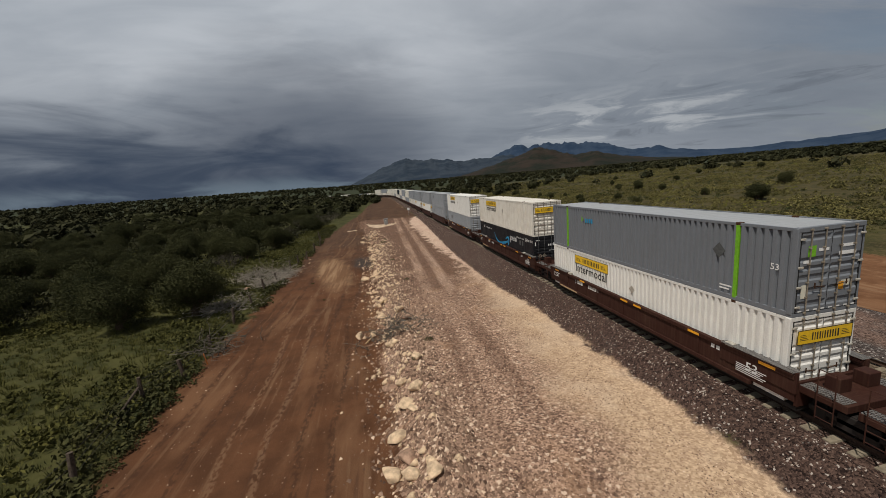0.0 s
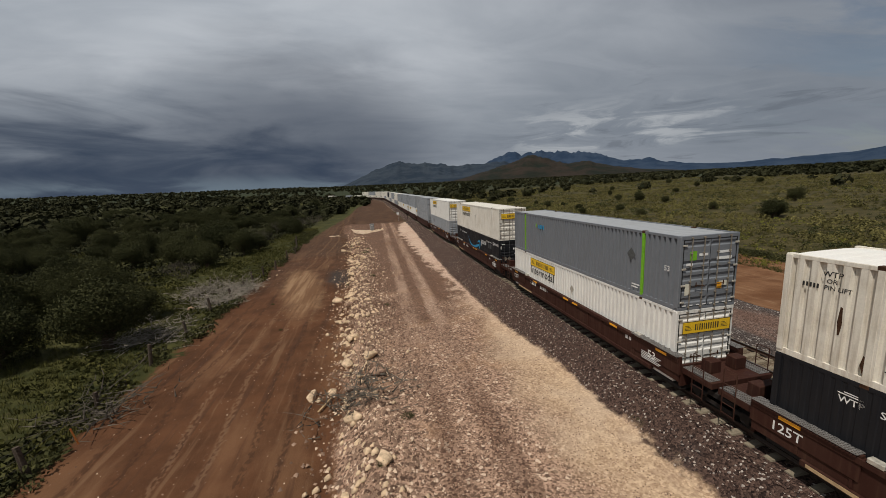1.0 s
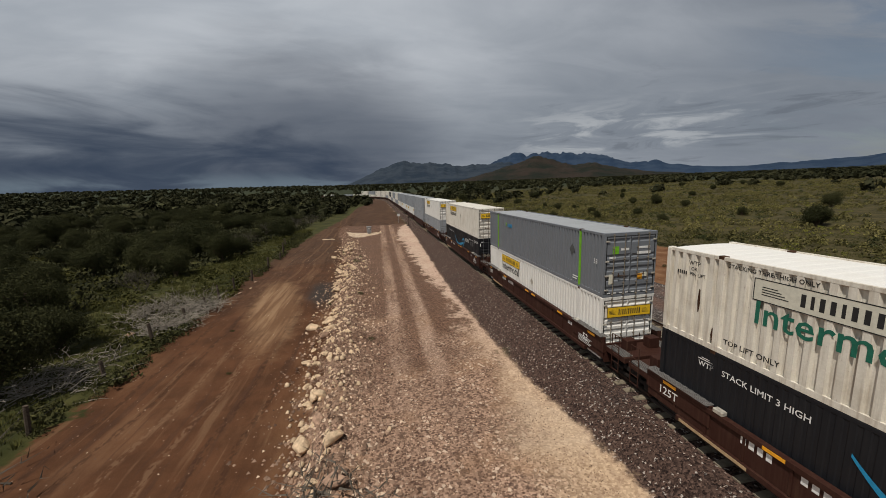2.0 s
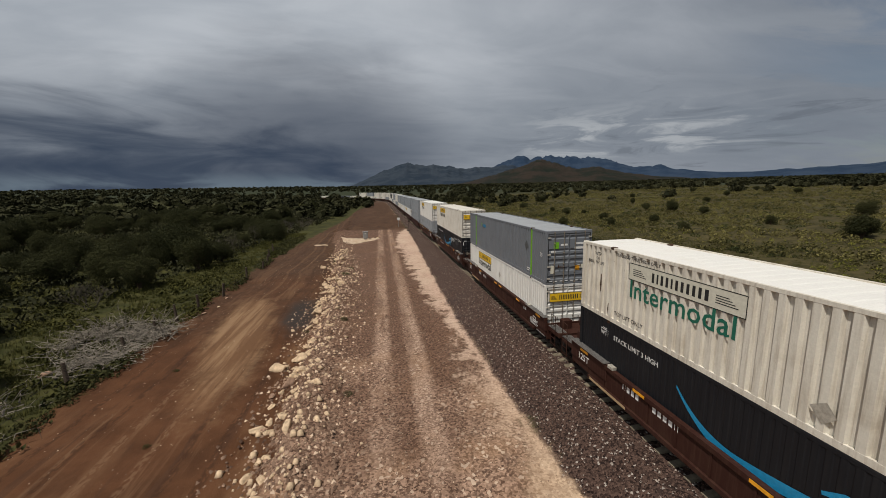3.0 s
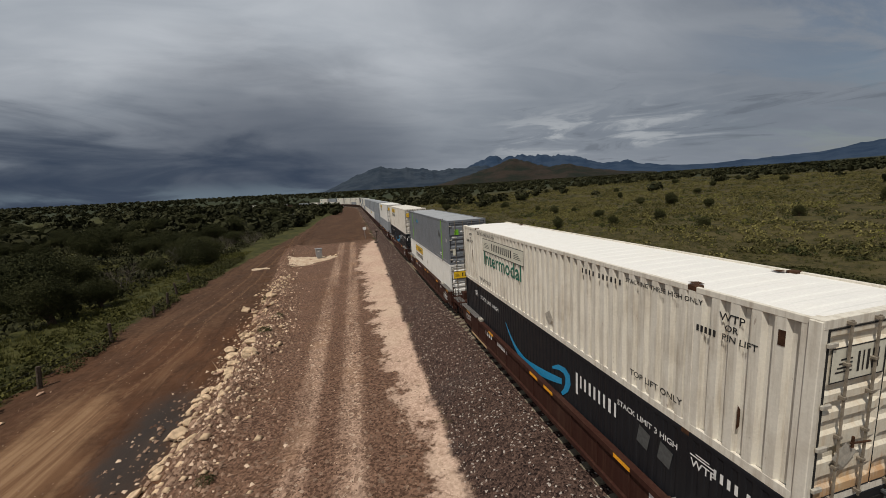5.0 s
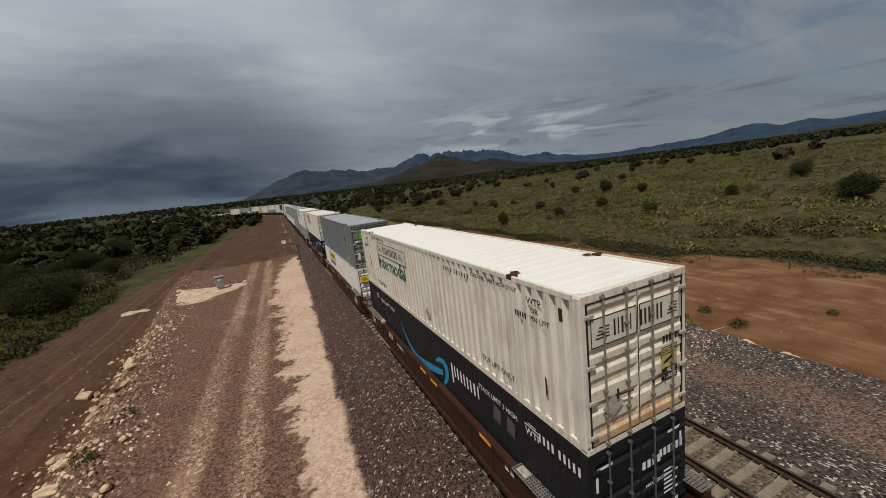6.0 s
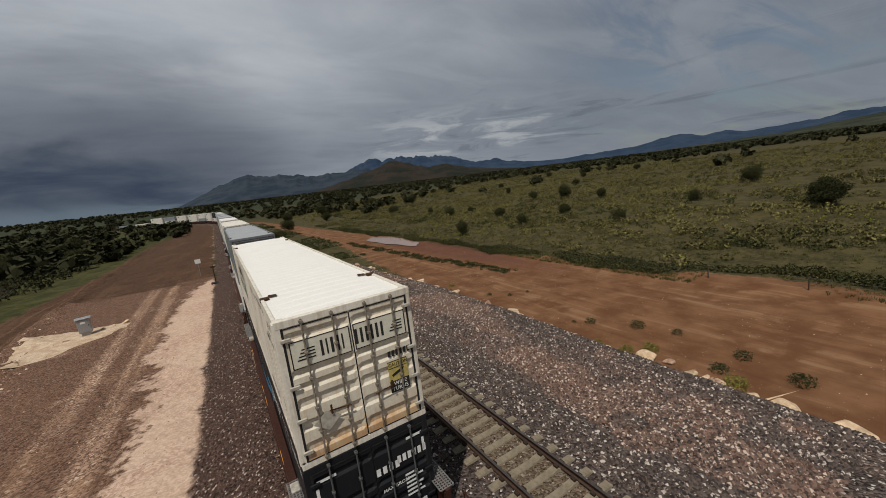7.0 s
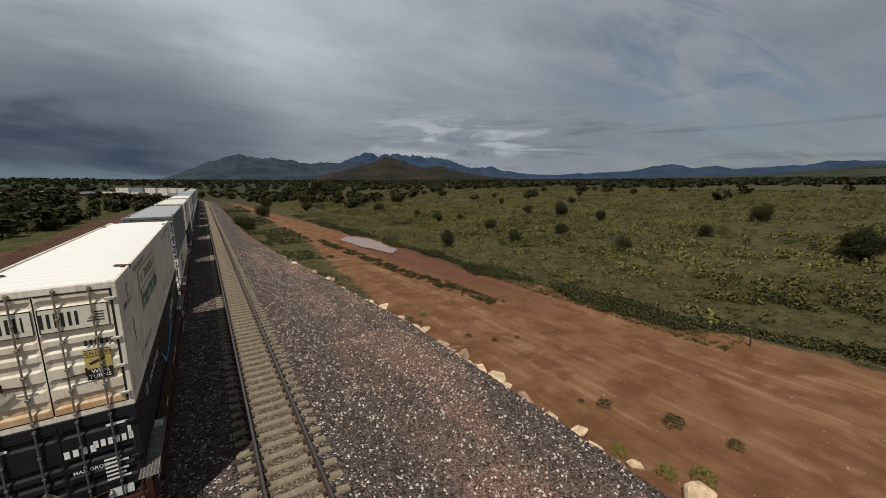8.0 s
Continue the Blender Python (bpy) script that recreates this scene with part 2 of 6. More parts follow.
M_STONES = stones_material("ballast_stones", (0.018, 0.011, 0.010), (0.124, 0.078, 0.061), (0.36, 0.30, 0.255), 0.06)
M_STONES_EAST = stones_material("grey_ballast_stones", (0.022, 0.018, 0.017), (0.145, 0.113, 0.100), (0.48, 0.42, 0.37), 0.11)
M_STONES_RED = stones_material("reddish_ballast", (0.055, 0.033, 0.026), (0.26, 0.170, 0.135), (0.50, 0.41, 0.34), 0.14)
M_STONES_PINK = stones_material("pinkish_gravel", (0.070, 0.040, 0.028), (0.36, 0.240, 0.170), (0.60, 0.46, 0.34), 0.14)


def ground_material():
    m, n, b = material("ground_soils", 0.95)
    b.inputs["Specular IOR Level"].default_value = 0.12
    pos = n.add("ShaderNodeNewGeometry").outputs["Position"]

    def zone(name):
        return n.add("ShaderNodeAttribute", attribute_name=name).outputs["Fac"]

    big = n.noise(pos, 0.05, 5, 0.6)
    mid = n.noise(pos, 0.45, 5, 0.6)
    small = n.noise(pos, 3.0, 5, 0.65)
    grain = n.noise(pos, 26.0, 3, 0.7)
    edge = n.math("ADD", n.math("MULTIPLY", n.math("SUBTRACT", mid, 0.5), 2.6), n.math("MULTIPLY", n.math("SUBTRACT", small, 0.5), 1.5))
    long_marks = n.noise(n.scaled(pos, (1.0, 0.05, 1)), 1.6, 5, 0.6)
    # meadow and brush soil
    grass = n.mix(n.step(mid, 0.35, 0.65), (0.033, 0.031, 0.012), (0.070, 0.059, 0.024))
    grass = n.mix(n.math("MULTIPLY", n.step(small, 0.45, 0.7), 0.6), grass, (0.112, 0.082, 0.043))
    grass = n.mix(n.math("MULTIPLY", n.step(big, 0.55, 0.7), 0.4), grass, (0.060, 0.062, 0.020))
    shady = n.mix(n.step(mid, 0.35, 0.65), (0.030, 0.033, 0.010), (0.064, 0.062, 0.020))
    shady = n.mix(n.math("MULTIPLY", n.step(small, 0.5, 0.75), 0.5), shady, (0.085, 0.066, 0.038))
    grass = n.mix(n.step(zone("western"), 0.3, 0.7), grass, shady)
    far = n.step(zone("far"), -60.0, 120.0)
    grass = n.mix(far, grass, (0.030, 0.036, 0.018))
    # red dirt of the roads
    dirt = n.mix(n.step(mid, 0.3, 0.7), (0.066, 0.029, 0.014), (0.108, 0.048, 0.023))
    dirt = n.mix(n.math("MULTIPLY", n.step(n.noise(n.scaled(pos, (0.5, 0.14, 1)), 0.55, 5, 0.6), 0.50, 0.66), 0.55), dirt, (0.185, 0.096, 0.050))
    dirt = n.mix(n.math("MULTIPLY", n.step(long_marks, 0.57, 0.69), n.step(zone("along"), 85.0, 45.0, 0.12, 0.42)), dirt, (0.20, 0.115, 0.064))
    dirt = n.mix(n.math("MULTIPLY", n.step(long_marks, 0.44, 0.36), 0.5), dirt, (0.058, 0.029, 0.018))
    dirt = n.mix(n.math("MULTIPLY", n.step(grain, 0.6, 0.75), 0.35), dirt, (0.24, 0.16, 0.11))
    dirt = n.mix(n.math("MULTIPLY", n.step(n.math("ADD", zone("along"), n.math("MULTIPLY", n.math("SUBTRACT", big, 0.5), 90.0)), 40.0, 75.0), 0.6), dirt, n.mix(n.step(small, 0.35, 0.65), (0.040, 0.026, 0.018), (0.085, 0.055, 0.037)))
    lateral = n.math("ADD", zone("lateral"), n.math("MULTIPLY", n.math("SUBTRACT", n.noise(n.scaled(pos, (0.05, 1, 1)), 0.07, 2), 0.5), 3.0))
    tread = n.step(n.noise(n.scaled(pos, (2, 1, 1)), 3.5, 2), 0.42, 0.56)
    for line, ink in ((-24.4, 0), (-22.8, 0), (-21.3, 1), (-19.7, 1), (-18.2, 0), (-16.9, 0)):
        mark = n.step(n.math("ABSOLUTE", n.math("SUBTRACT", lateral, line)), 0.24, 0.08)
        dirt = n.mix(n.math("MULTIPLY", n.math("MULTIPLY", mark, tread), 0.55), dirt, (0.185, 0.105, 0.060) if ink else (0.040, 0.019, 0.011))
    tan = n.mix(n.step(long_marks, 0.40, 0.60), (0.150, 0.080, 0.042), (0.275, 0.170, 0.096))
    dirt = n.mix(n.math("MULTIPLY", n.step(n.math("ADD", zone("sandy"), n.math("MULTIPLY", edge, 0.30)), -0.25, 0.45), 0.85), dirt, tan)
    col = n.mix(n.step(n.math("ADD", zone("dirt"), n.math("MULTIPLY", edge, 1.2)), -0.25, 0.25), grass, dirt)
    right = n.step(zone("right_dirt"), -0.5, 0.8)
    sand = n.mix(n.step(mid, 0.3, 0.7), (0.115, 0.052, 0.024), (0.185, 0.095, 0.049))
    sand = n.mix(n.math("MULTIPLY", n.math("MULTIPLY", n.step(long_marks, 0.5, 0.66), n.step(mid, 0.40, 0.58)), 0.6), sand, (0.25, 0.152, 0.088))
    sand = n.mix(n.math("MULTIPLY", n.step(long_marks, 0.44, 0.34), 0.4), sand, (0.095, 0.043, 0.022))
    col = n.mix(n.step(n.math("ADD", zone("right_dirt"), edge), -0.3, 0.3), col, sand)
    # pinkish gravel road; farther on it is darker, with paler wheel tracks
    v = n.voronoi(pos, 14.0)
    chip = n.sep(v[1])[0]
    coarse = n.sep(n.voronoi(pos, 9.0)[1])
    mott = n.noise(pos, 0.22, 5, 0.65)
    gravel = n.mix(chip, (0.095, 0.052, 0.035), (0.47, 0.312, 0.222))
    gravel = n.mix(n.math("MULTIPLY", n.step(coarse[0], 0.86, 0.90), 0.7), gravel, (0.075, 0.045, 0.034))
    gravel = n.mix(n.math("MULTIPLY", n.step(n.noise(pos, 0.3, 4), 0.50, 0.66), 0.45), gravel, (0.36, 0.215, 0.125))
    gravel = n.mix(n.step(coarse[1], 0.93, 0.95), gravel, (0.58, 0.44, 0.33))
    brown = n.mix(chip, (0.042, 0.022, 0.014), (0.155, 0.084, 0.056))
    run = n.noise(n.scaled(pos, (1, 0.10, 1)), 0.8, 5, 0.6)
    rut = n.step(zone("rut"), -0.30, 0.25)
    dusk = n.step(n.math("ADD", zone("along"), n.math("MULTIPLY", n.math("SUBTRACT", mott, 0.5), 50.0)), 18.0, 40.0)
    stripes = n.math("MULTIPLY", n.math("SUBTRACT", 1.0, n.math("MULTIPLY", rut, n.step(run, 0.34, 0.58, 0.15, 0.8))), 0.82)
    dull = n.math("MULTIPLY", rut, n.math("MULTIPLY", n.step(run, 0.40, 0.6), 0.60))
    amount = n.math("ADD", n.math("MULTIPLY", dusk, stripes), n.math("MULTIPLY", n.math("SUBTRACT", 1.0, dusk), dull))
    amount = n.math("MULTIPLY", amount, n.step(mott, 0.20, 0.42))
    gravel = n.mix(amount, gravel, brown)
    worn_line = n.math("MULTIPLY", n.step(mid, 0.36, 0.60), n.step(zone("along"), 62.0, 38.0, 0.10, 0.55))
    packed = n.math("MULTIPLY", n.math("MULTIPLY", rut, dusk), n.math("MULTIPLY", n.step(run, 0.35, 0.60, 0.35, 1.0), worn_line))
    gravel = n.mix(packed, gravel, n.mix(chip, (0.30, 0.195, 0.140), (0.50, 0.365, 0.280)))
    col = n.mix(n.step(n.math("ADD", zone("gravel"), edge), -0.4, 0.4), col, gravel)
    # pale fine gravel beside the ballast
    late = n.step(zone("along"), 22.0, 42.0)
    pale = n.mix(chip, n.mix(late, (0.33, 0.222, 0.140), (0.37, 0.250, 0.185)), n.mix(late, (0.58, 0.425, 0.285), (0.60, 0.435, 0.340)))
    pale = n.mix(n.math("MULTIPLY", n.step(small, 0.46, 0.70), 0.55), pale, (0.25, 0.158, 0.108))
    pale = n.mix(n.math("MULTIPLY", n.step(mott, 0.45, 0.62), 0.35), pale, (0.56, 0.44, 0.33))
    inner = n.step(n.math("ADD", zone("pale"), n.math("MULTIPLY", edge, 2.0)), -0.35, 0.35)
    soft_in = n.step(n.math("ADD", zone("pale"), n.math("MULTIPLY", edge, 1.6)), -1.3, 1.5)
    worn = n.math("MULTIPLY", n.math("ADD", n.math("MULTIPLY", inner, late), n.math("MULTIPLY", soft_in, n.math("SUBTRACT", 1.0, late))), n.step(zone("toe_side"), -0.2, 0.3))
    col = n.mix(worn, col, pale)
    # ballast
    v2 = n.voronoi(pos, 15.0)
    chip2 = n.sep(v2[1])
    rock = n.mix(chip2[0], (0.015, 0.009, 0.008), (0.118, 0.074, 0.058))
    rock = n.mix(n.step(chip2[1], 0.94, 0.96), rock, (0.38, 0.33, 0.29))
    grey = n.mix(chip2[0], (0.020, 0.016, 0.015), (0.135, 0.105, 0.093))
    grey = n.mix(n.step(chip2[1], 0.91, 0.94), grey, (0.46, 0.42, 0.38))
    rock = n.mix(n.step(zone("western"), 0.3, 0.7), grey, rock)
    reds = n.math("MULTIPLY", zone("reddish"), n.step(n.noise(n.scaled(pos, (1, 0.30, 1)), 0.42, 5), 0.40, 0.56))
    rock = n.mix(n.math("MULTIPLY", reds, 0.9), rock, n.mix(chip2[0], (0.060, 0.034, 0.025), (0.25, 0.165, 0.130)))
    clay = n.math("MULTIPLY", zone("reddish"), n.step(n.noise(n.scaled(pos, (1, 0.4, 1)), 0.33, 5), 0.58, 0.70))
    rock = n.mix(n.math("MULTIPLY", clay, 0.8), rock, n.mix(chip2[0], (0.075, 0.040, 0.030), (0.19, 0.115, 0.088)))
    rock = n.mix(n.math("MULTIPLY", n.step(zone("gauge"), -0.2, 0.1), 0.75), rock, n.mix(chip2[0], (0.085, 0.062, 0.040), (0.215, 0.165, 0.110)))
    rock = n.mix(n.math("MULTIPLY", n.step(n.noise(pos, 0.28, 4), 0.56, 0.70), 0.55), rock, n.mix(chip2[0], (0.028, 0.022, 0.021), (0.085, 0.062, 0.056)))
    stony = n.step(n.math("ADD", zone("ballast"), n.math("MULTIPLY", edge, 0.6)), -0.2, 0.2)
    col = n.mix(stony, col, rock)
    # oil-dark patch and wet clay
    col = n.mix(n.math("MULTIPLY", n.step(n.math("ADD", zone("stain"), n.math("MULTIPLY", edge, 0.5)), -0.5, 0.5), 0.85), col, (0.035, 0.032, 0.030))
    col = n.mix(n.math("MULTIPLY", n.step(n.math("ADD", zone("wet"), edge), -0.5, 0.5), 0.8), col, (0.105, 0.045, 0.030))
    n.put(b.inputs["Base Color"], col)
    h = n.math("ADD", n.math("MULTIPLY", grain, 0.35), n.math("MULTIPLY", small, 0.9))
    h = n.math("ADD", h, n.math("MULTIPLY", n.math("MULTIPLY", v2[0], stony), -1.6))
    bump(n, b, h, 0.75, 0.05)
    return m


M_GROUND = ground_material()

# ---------------------------------------------------------------- geometry helpers


def mesh_of(name, verts, faces, mats, smooth=False):
    me = bpy.data.meshes.new(name)
    me.from_pydata([tuple(v) for v in verts], [], [tuple(f) for f in faces])
    for m in (mats if isinstance(mats, (list, tuple)) else [mats]):
        me.materials.append(m)
    if smooth:
        me.shade_smooth()
    me.update()
    return me


JOINED = ("owner_mark", "ribbon", "number_mark", "small_print", "rod_bracket", "corner_mark", "tail_stripe", "label_sheet", "warning_band", "emblem", "bracket_mark", "gasket")


def part(name, bm, mat, parent, label="", at=None):
    """Links a bmesh (or a mesh) as one object under a thing or a part."""
    if isinstance(bm, bmesh.types.BMesh):
        me = bpy.data.meshes.new(name)
        bm.to_mesh(me)
        bm.free()
        me.materials.append(mat)
    else:
        me = bm
    ob = new(name, me)
    if parent:
        ob.parent = parent
    if at:
        ob.matrix_basis = at
    if label:
        ob["label"] = label
    if name in JOINED:
        ob["kind"] = "stuff"
    return ob


def boxes(items, bevel=0.0):
    """One bmesh of boxes: (x0, y0, z0, x1, y1, z1) each."""
    bm = bmesh.new()
    for x0, y0, z0, x1, y1, z1 in items:
        r = bmesh.ops.create_cube(bm, size=1.0)
        bmesh.ops.scale(bm, vec=(x1 - x0, y1 - y0, z1 - z0), verts=r["verts"])
        bmesh.ops.translate(bm, vec=((x0 + x1) / 2, (y0 + y1) / 2, (z0 + z1) / 2), verts=r["verts"])
    if bevel:
        bmesh.ops.bevel(bm, geom=bm.edges[:], offset=bevel, segments=1, affect="EDGES")
    return bm


def rod(items, sides=6):
    """One bmesh of round bars: (a, b, radius) each."""
    bm = bmesh.new()
    for a, b, r in items:
        a, b = Vector(a), Vector(b)
        m = Matrix.Translation((a + b) / 2) @ (b - a).to_track_quat("Z", "Y").to_matrix().to_4x4()
        bmesh.ops.create_cone(bm, cap_ends=True, segments=sides, radius1=r, radius2=r, depth=(b - a).length, matrix=m)
    return bm


def sheet(points, y0, y1, lift=0.0):
    """A strip that follows the outline points (x, z), swept from y0 to y1."""
    bm = bmesh.new()
    rows = [[bm.verts.new((x, y, z)) for x, z in points] for y in (y0, y1)]
    for i in range(len(points) - 1):
        bm.faces.new((rows[0][i], rows[0][i + 1], rows[1][i + 1], rows[1][i]))
    return bm


def empty(name, m, label, category, group="", kind=""):
    ob = new(name)
    ob.empty_display_size = 0.3
    ob.matrix_basis = m
    return tagged(ob, label, category, group, kind)


# ---------------------------------------------------------------- the line of the track
BEND_Y, BEND_R, SPACING = 262.0, 270.0, 4.45


def on_track(s, side=0.0):
    """Place and heading (degrees) at s metres along the train's track."""
    if s <= BEND_Y:
        return side, s, 0.0
    a = (s - BEND_Y) / BEND_R
    r = BEND_R + side
    return r * math.cos(a) - BEND_R, BEND_Y + r * math.sin(a), math.degrees(a)


def across(x, y):
    """Distance to the right of the train's track."""
    r = np.hypot(x + BEND_R, y - BEND_Y) - BEND_R
    return np.where(y <= BEND_Y, x, np.where(x > -BEND_R * 0.9, r, x - 400))


TABLES = {}


def rough2(x, y, scale, seed):
    """Smooth value noise in numpy, -1 to 1."""
    if seed not in TABLES:
        TABLES[seed] = np.random.RandomState(seed).rand(256, 256)
    table = TABLES[seed]
    u, v = np.asarray(x) / scale + 1000, np.asarray(y) / scale + 1000
    i, j = np.floor(u).astype(int), np.floor(v).astype(int)
    fu, fv = u - i, v - j
    fu, fv = fu * fu * (3 - 2 * fu), fv * fv * (3 - 2 * fv)
    a, b = table[i % 256, j % 256], table[(i + 1) % 256, j % 256]
    c, d = table[i % 256, (j + 1) % 256], table[(i + 1) % 256, (j + 1) % 256]
    return ((a * (1 - fu) + b * fu) * (1 - fv) + (c * (1 - fu) + d * fu) * fv) * 2 - 1


TOE_Y, TOE_X = (0, 12, 22, 30, 45, 60, 80, 110, 160), (-3.1, -3.0, -3.3, -4.3, -4.5, -4.2, -3.7, -3.2, -3.2)
SLOPE_Y, SLOPE_X = (0, 75, 90, 110, 140, 300), (13.9, 13.9, 12.6, 10.6, 9.4, 9.0)
BERM_Y, BERM_X = (0, 20, 40, 60, 75, 95, 140), (-14.4, -15.2, -15.8, -16.0, -17.5, -20.0, -21.0)


def verge_line(y):
    """The weedy edge between the eastern dirt road and the meadow."""
    return np.interp(y, (0, 57, 63, 67, 73, 79, 86, 120, 260, 320), (35.0, 34.2, 33.6, 31.8, 31.6, 32.2, 30.4, 30.6, 22.0, 19.0))


def height(x, y):
    x, y = np.asarray(x, float), np.asarray(y, float)
    u = across(x, y)
    rise = np.interp(y, (0, 40, 90, 200), (0.0, 0.1, 0.55, 0.7))
    toe = np.interp(y, TOE_Y, TOE_X)
    berm = np.interp(y, BERM_Y, BERM_X)
    road = -1.25 + rise
    dirt = -2.0 + rise
    bed = -0.24
    left = np.where(u > -1.9, bed, bed + (road - bed) * np.clip((-1.9 - u) / (-1.9 - toe), 0, 1))
    t = np.clip((berm + 2.6 - u) / 2.6, 0, 1)
    t = t * t * (3 - 2 * t)
    left = np.where(u < toe, road + (dirt - road) * t + 0.30 * np.exp(-((u - berm - 2.1) / 0.9) ** 2), left)
    left = left + np.where(u < -25, np.clip((-25 - u) / 60, 0, 1) * 0.5, 0)
    t = np.clip((u - np.interp(y, SLOPE_Y, SLOPE_X) + 0.6) / 2.4, 0, 1)
    t = t * t * (3 - 2 * t)
    right = np.where(u < 6.5, bed, bed + (-0.75 - bed) * np.clip((u - 6.5) / 2.2, 0, 1)) + (-2.35 + 0.75) * t
    right = right + np.interp(u, (29, 36, 75, 100, 250, 600, 5000), (0, 0.5, 2.3, 3.2, 6.0, 7.0, 7.0))
    z = np.where(u < 0, left, right)
    off = np.where((u > toe - 0.6) & (u < 8), 0.0, 1.0)
    wild = np.clip((np.abs(u - 2) - 27) / 10, 0, 1)
    z = z + off * (0.05 * rough2(x, y, 1.3, 1) + 0.07 * rough2(x, y, 4.1, 2)) + wild * (0.14 * rough2(x, y, 2.2, 3) + 0.35 * rough2(x, y, 23, 4))
    z = z + off * np.where(np.abs(u - berm - 1.5) < 2.0, 0.22 * rough2(x, y, 0.9, 5), 0)
    away = np.maximum(0, np.hypot(x, y) - 170)
    swell = np.minimum(away, 1500) * np.where(u < 0, 0.019, 0.0125) * np.clip((np.abs(u) - 14) / np.where(u < 0, 45, 120), 0, 1)
    return z + swell


def grid_lines(near, step, reach, growth):
    lo, hi = near
    mid = list(np.arange(lo, hi + step / 2, step))
    out, d, v = [], step, hi
    while v < reach:
        d *= growth
        v += d
        out.append(v)
    low, d, v = [], step, lo
    while v > -reach:
        d *= growth
        v -= d
        low.append(v)
    return np.array(low[::-1] + mid + out)


def build_ground():
    xs = grid_lines((-32, 38), 0.4, 4900, 1.09)
    ys = grid_lines((-4, 112), 0.45, 4900, 1.075)
    gx, gy = np.meshgrid(xs, ys)
    gz = height(gx, gy)
    nx, ny = len(xs), len(ys)
    verts = np.stack([gx.ravel(), gy.ravel(), gz.ravel()], 1)
    i = np.arange(nx * ny).reshape(ny, nx)
    faces = np.stack([i[:-1, :-1].ravel(), i[:-1, 1:].ravel(), i[1:, 1:].ravel(), i[1:, :-1].ravel()], 1)
    me = mesh_of("ground", verts.tolist(), faces.tolist(), M_GROUND, True)
    x, y = verts[:, 0], verts[:, 1]
    u = across(x, y)
    toe, berm = np.interp(y, TOE_Y, TOE_X), np.interp(y, BERM_Y, BERM_X)
    edge_l = np.interp(y, (0, 30, 50, 72, 90, 130, 260), (-26.0, -26.0, -26.3, -26.5, -25.0, -22.0, -14.0))
    pale_l = np.interp(y, (0, 18, 30, 42, 50, 62, 75, 92, 100, 104), (-7.2, -6.3, -5.5, -5.2, -5.9, -6.5, -6.7, -6.6, -4.6, -3.0))
    road_out = verge_line(y) - 0.9
    ends = np.clip((330 - y) / 40, -1, 1) * 30
    zones = {
        "dirt": np.minimum(np.minimum(u - edge_l, toe - u), ends),
        "right_dirt": np.minimum(np.minimum(u - np.interp(y, (0, 75, 130, 260), (14.6, 14.6, 19.5, 17.0)), road_out - u), ends),
        "gravel": np.minimum(np.minimum(u - berm - 0.9, toe + 0.4 - u), (105 - y) * 0.2),
        "pale": u - pale_l,
        "toe_side": toe + 0.1 - u,
        "ballast": np.minimum(u - toe, np.interp(y, SLOPE_Y, SLOPE_X) - u),
        "reddish": np.clip(np.minimum(u - 7.6, 13.2 - u) / 1.2, 0, 1),
        "rut": 0.45 - np.minimum(np.abs(u + 8.2 - 0.01 * (y - 30)), np.abs(u + 10.2 - 0.01 * (y - 30))),
        "stain": 1.0 - np.hypot((x + 16.7 + 0.12 * (y - 49)) / 1.3, (y - 49.0) / 4.4),
        "sandy": 1.0 - np.hypot((x + 20.4 + 0.17 * (y - 46)) / 2.3, (y - 46.0) / 9.5),
        "wet": 1.5 - 1.5 * np.hypot((x - (27.5 - (y - 95) * 0.02)) / 3.0, (y - 100) / 22.0),
        "along": y,
        "lateral": u,
        "western": (u < 0).astype(float),
        "gauge": 0.72 - np.abs(np.abs(u - SPACING / 2) - SPACING / 2),
        "far": np.hypot(x, y) - 330 - 60 * rough2(x, y, 70, 9),
    }
    for key, val in zones.items():
        a = me.attributes.new(key, "FLOAT", "POINT")
        a.data.foreach_set("value", val.astype(np.float32))
    return tagged(new("ground", me), "red dirt roads, gravel, ballast bed and brushy meadow", "ground", kind="structure")


ground = build_ground()


# ---------------------------------------------------------------- mountains
def ridge(name, mat, near, far, line, label, seed, jag=0.03):
    """A range of hills between two distances; line: (bearing, height in degrees above the horizon)."""
    b = [p[0] for p in line]
    h = [p[1] for p in line]
    bear = np.linspace(b[0], b[-1], 150)
    top = np.interp(bear, b, h)
    rows = 14
    verts, faces = [], []
    for j in range(rows + 1):
        t = j / rows
        d = near + (far - near) * t
        shape = math.sin(min(t, 0.85) / 0.85 * math.pi / 2) ** 1.15 if t <= 0.85 else 1 - (t - 0.85) * 3
        for k, (a, e) in enumerate(zip(bear, top)):
            w = 0.5 * rough2(k * 6.0 + seed, j * 9.0, 22, seed) + 0.35 * rough2(k * 6.0 + seed, j * 9.0, 9, seed + 1)
            spur = 1 + 0.16 * w * math.sin(t * math.pi)
            crest = 1 + jag * float(rough2(k * 6.0, 3.0, 8, seed + 2))
            z = 8.2 + (near + 0.85 * (far - near)) * math.tan(radians(e)) * shape * spur * crest if j else -20
            verts.append((d * math.sin(radians(a)), d * math.cos(radians(a)), z))
    n = len(bear)
    for j in range(rows):
        for k in range(n - 1):
            faces.append((j * n + k, j * n + k + 1, (j + 1) * n + k + 1, (j + 1) * n + k))
    ob = new(name, mesh_of(name, verts, faces, mat, True))
    return tagged(ob, label, "mountain", kind="structure")


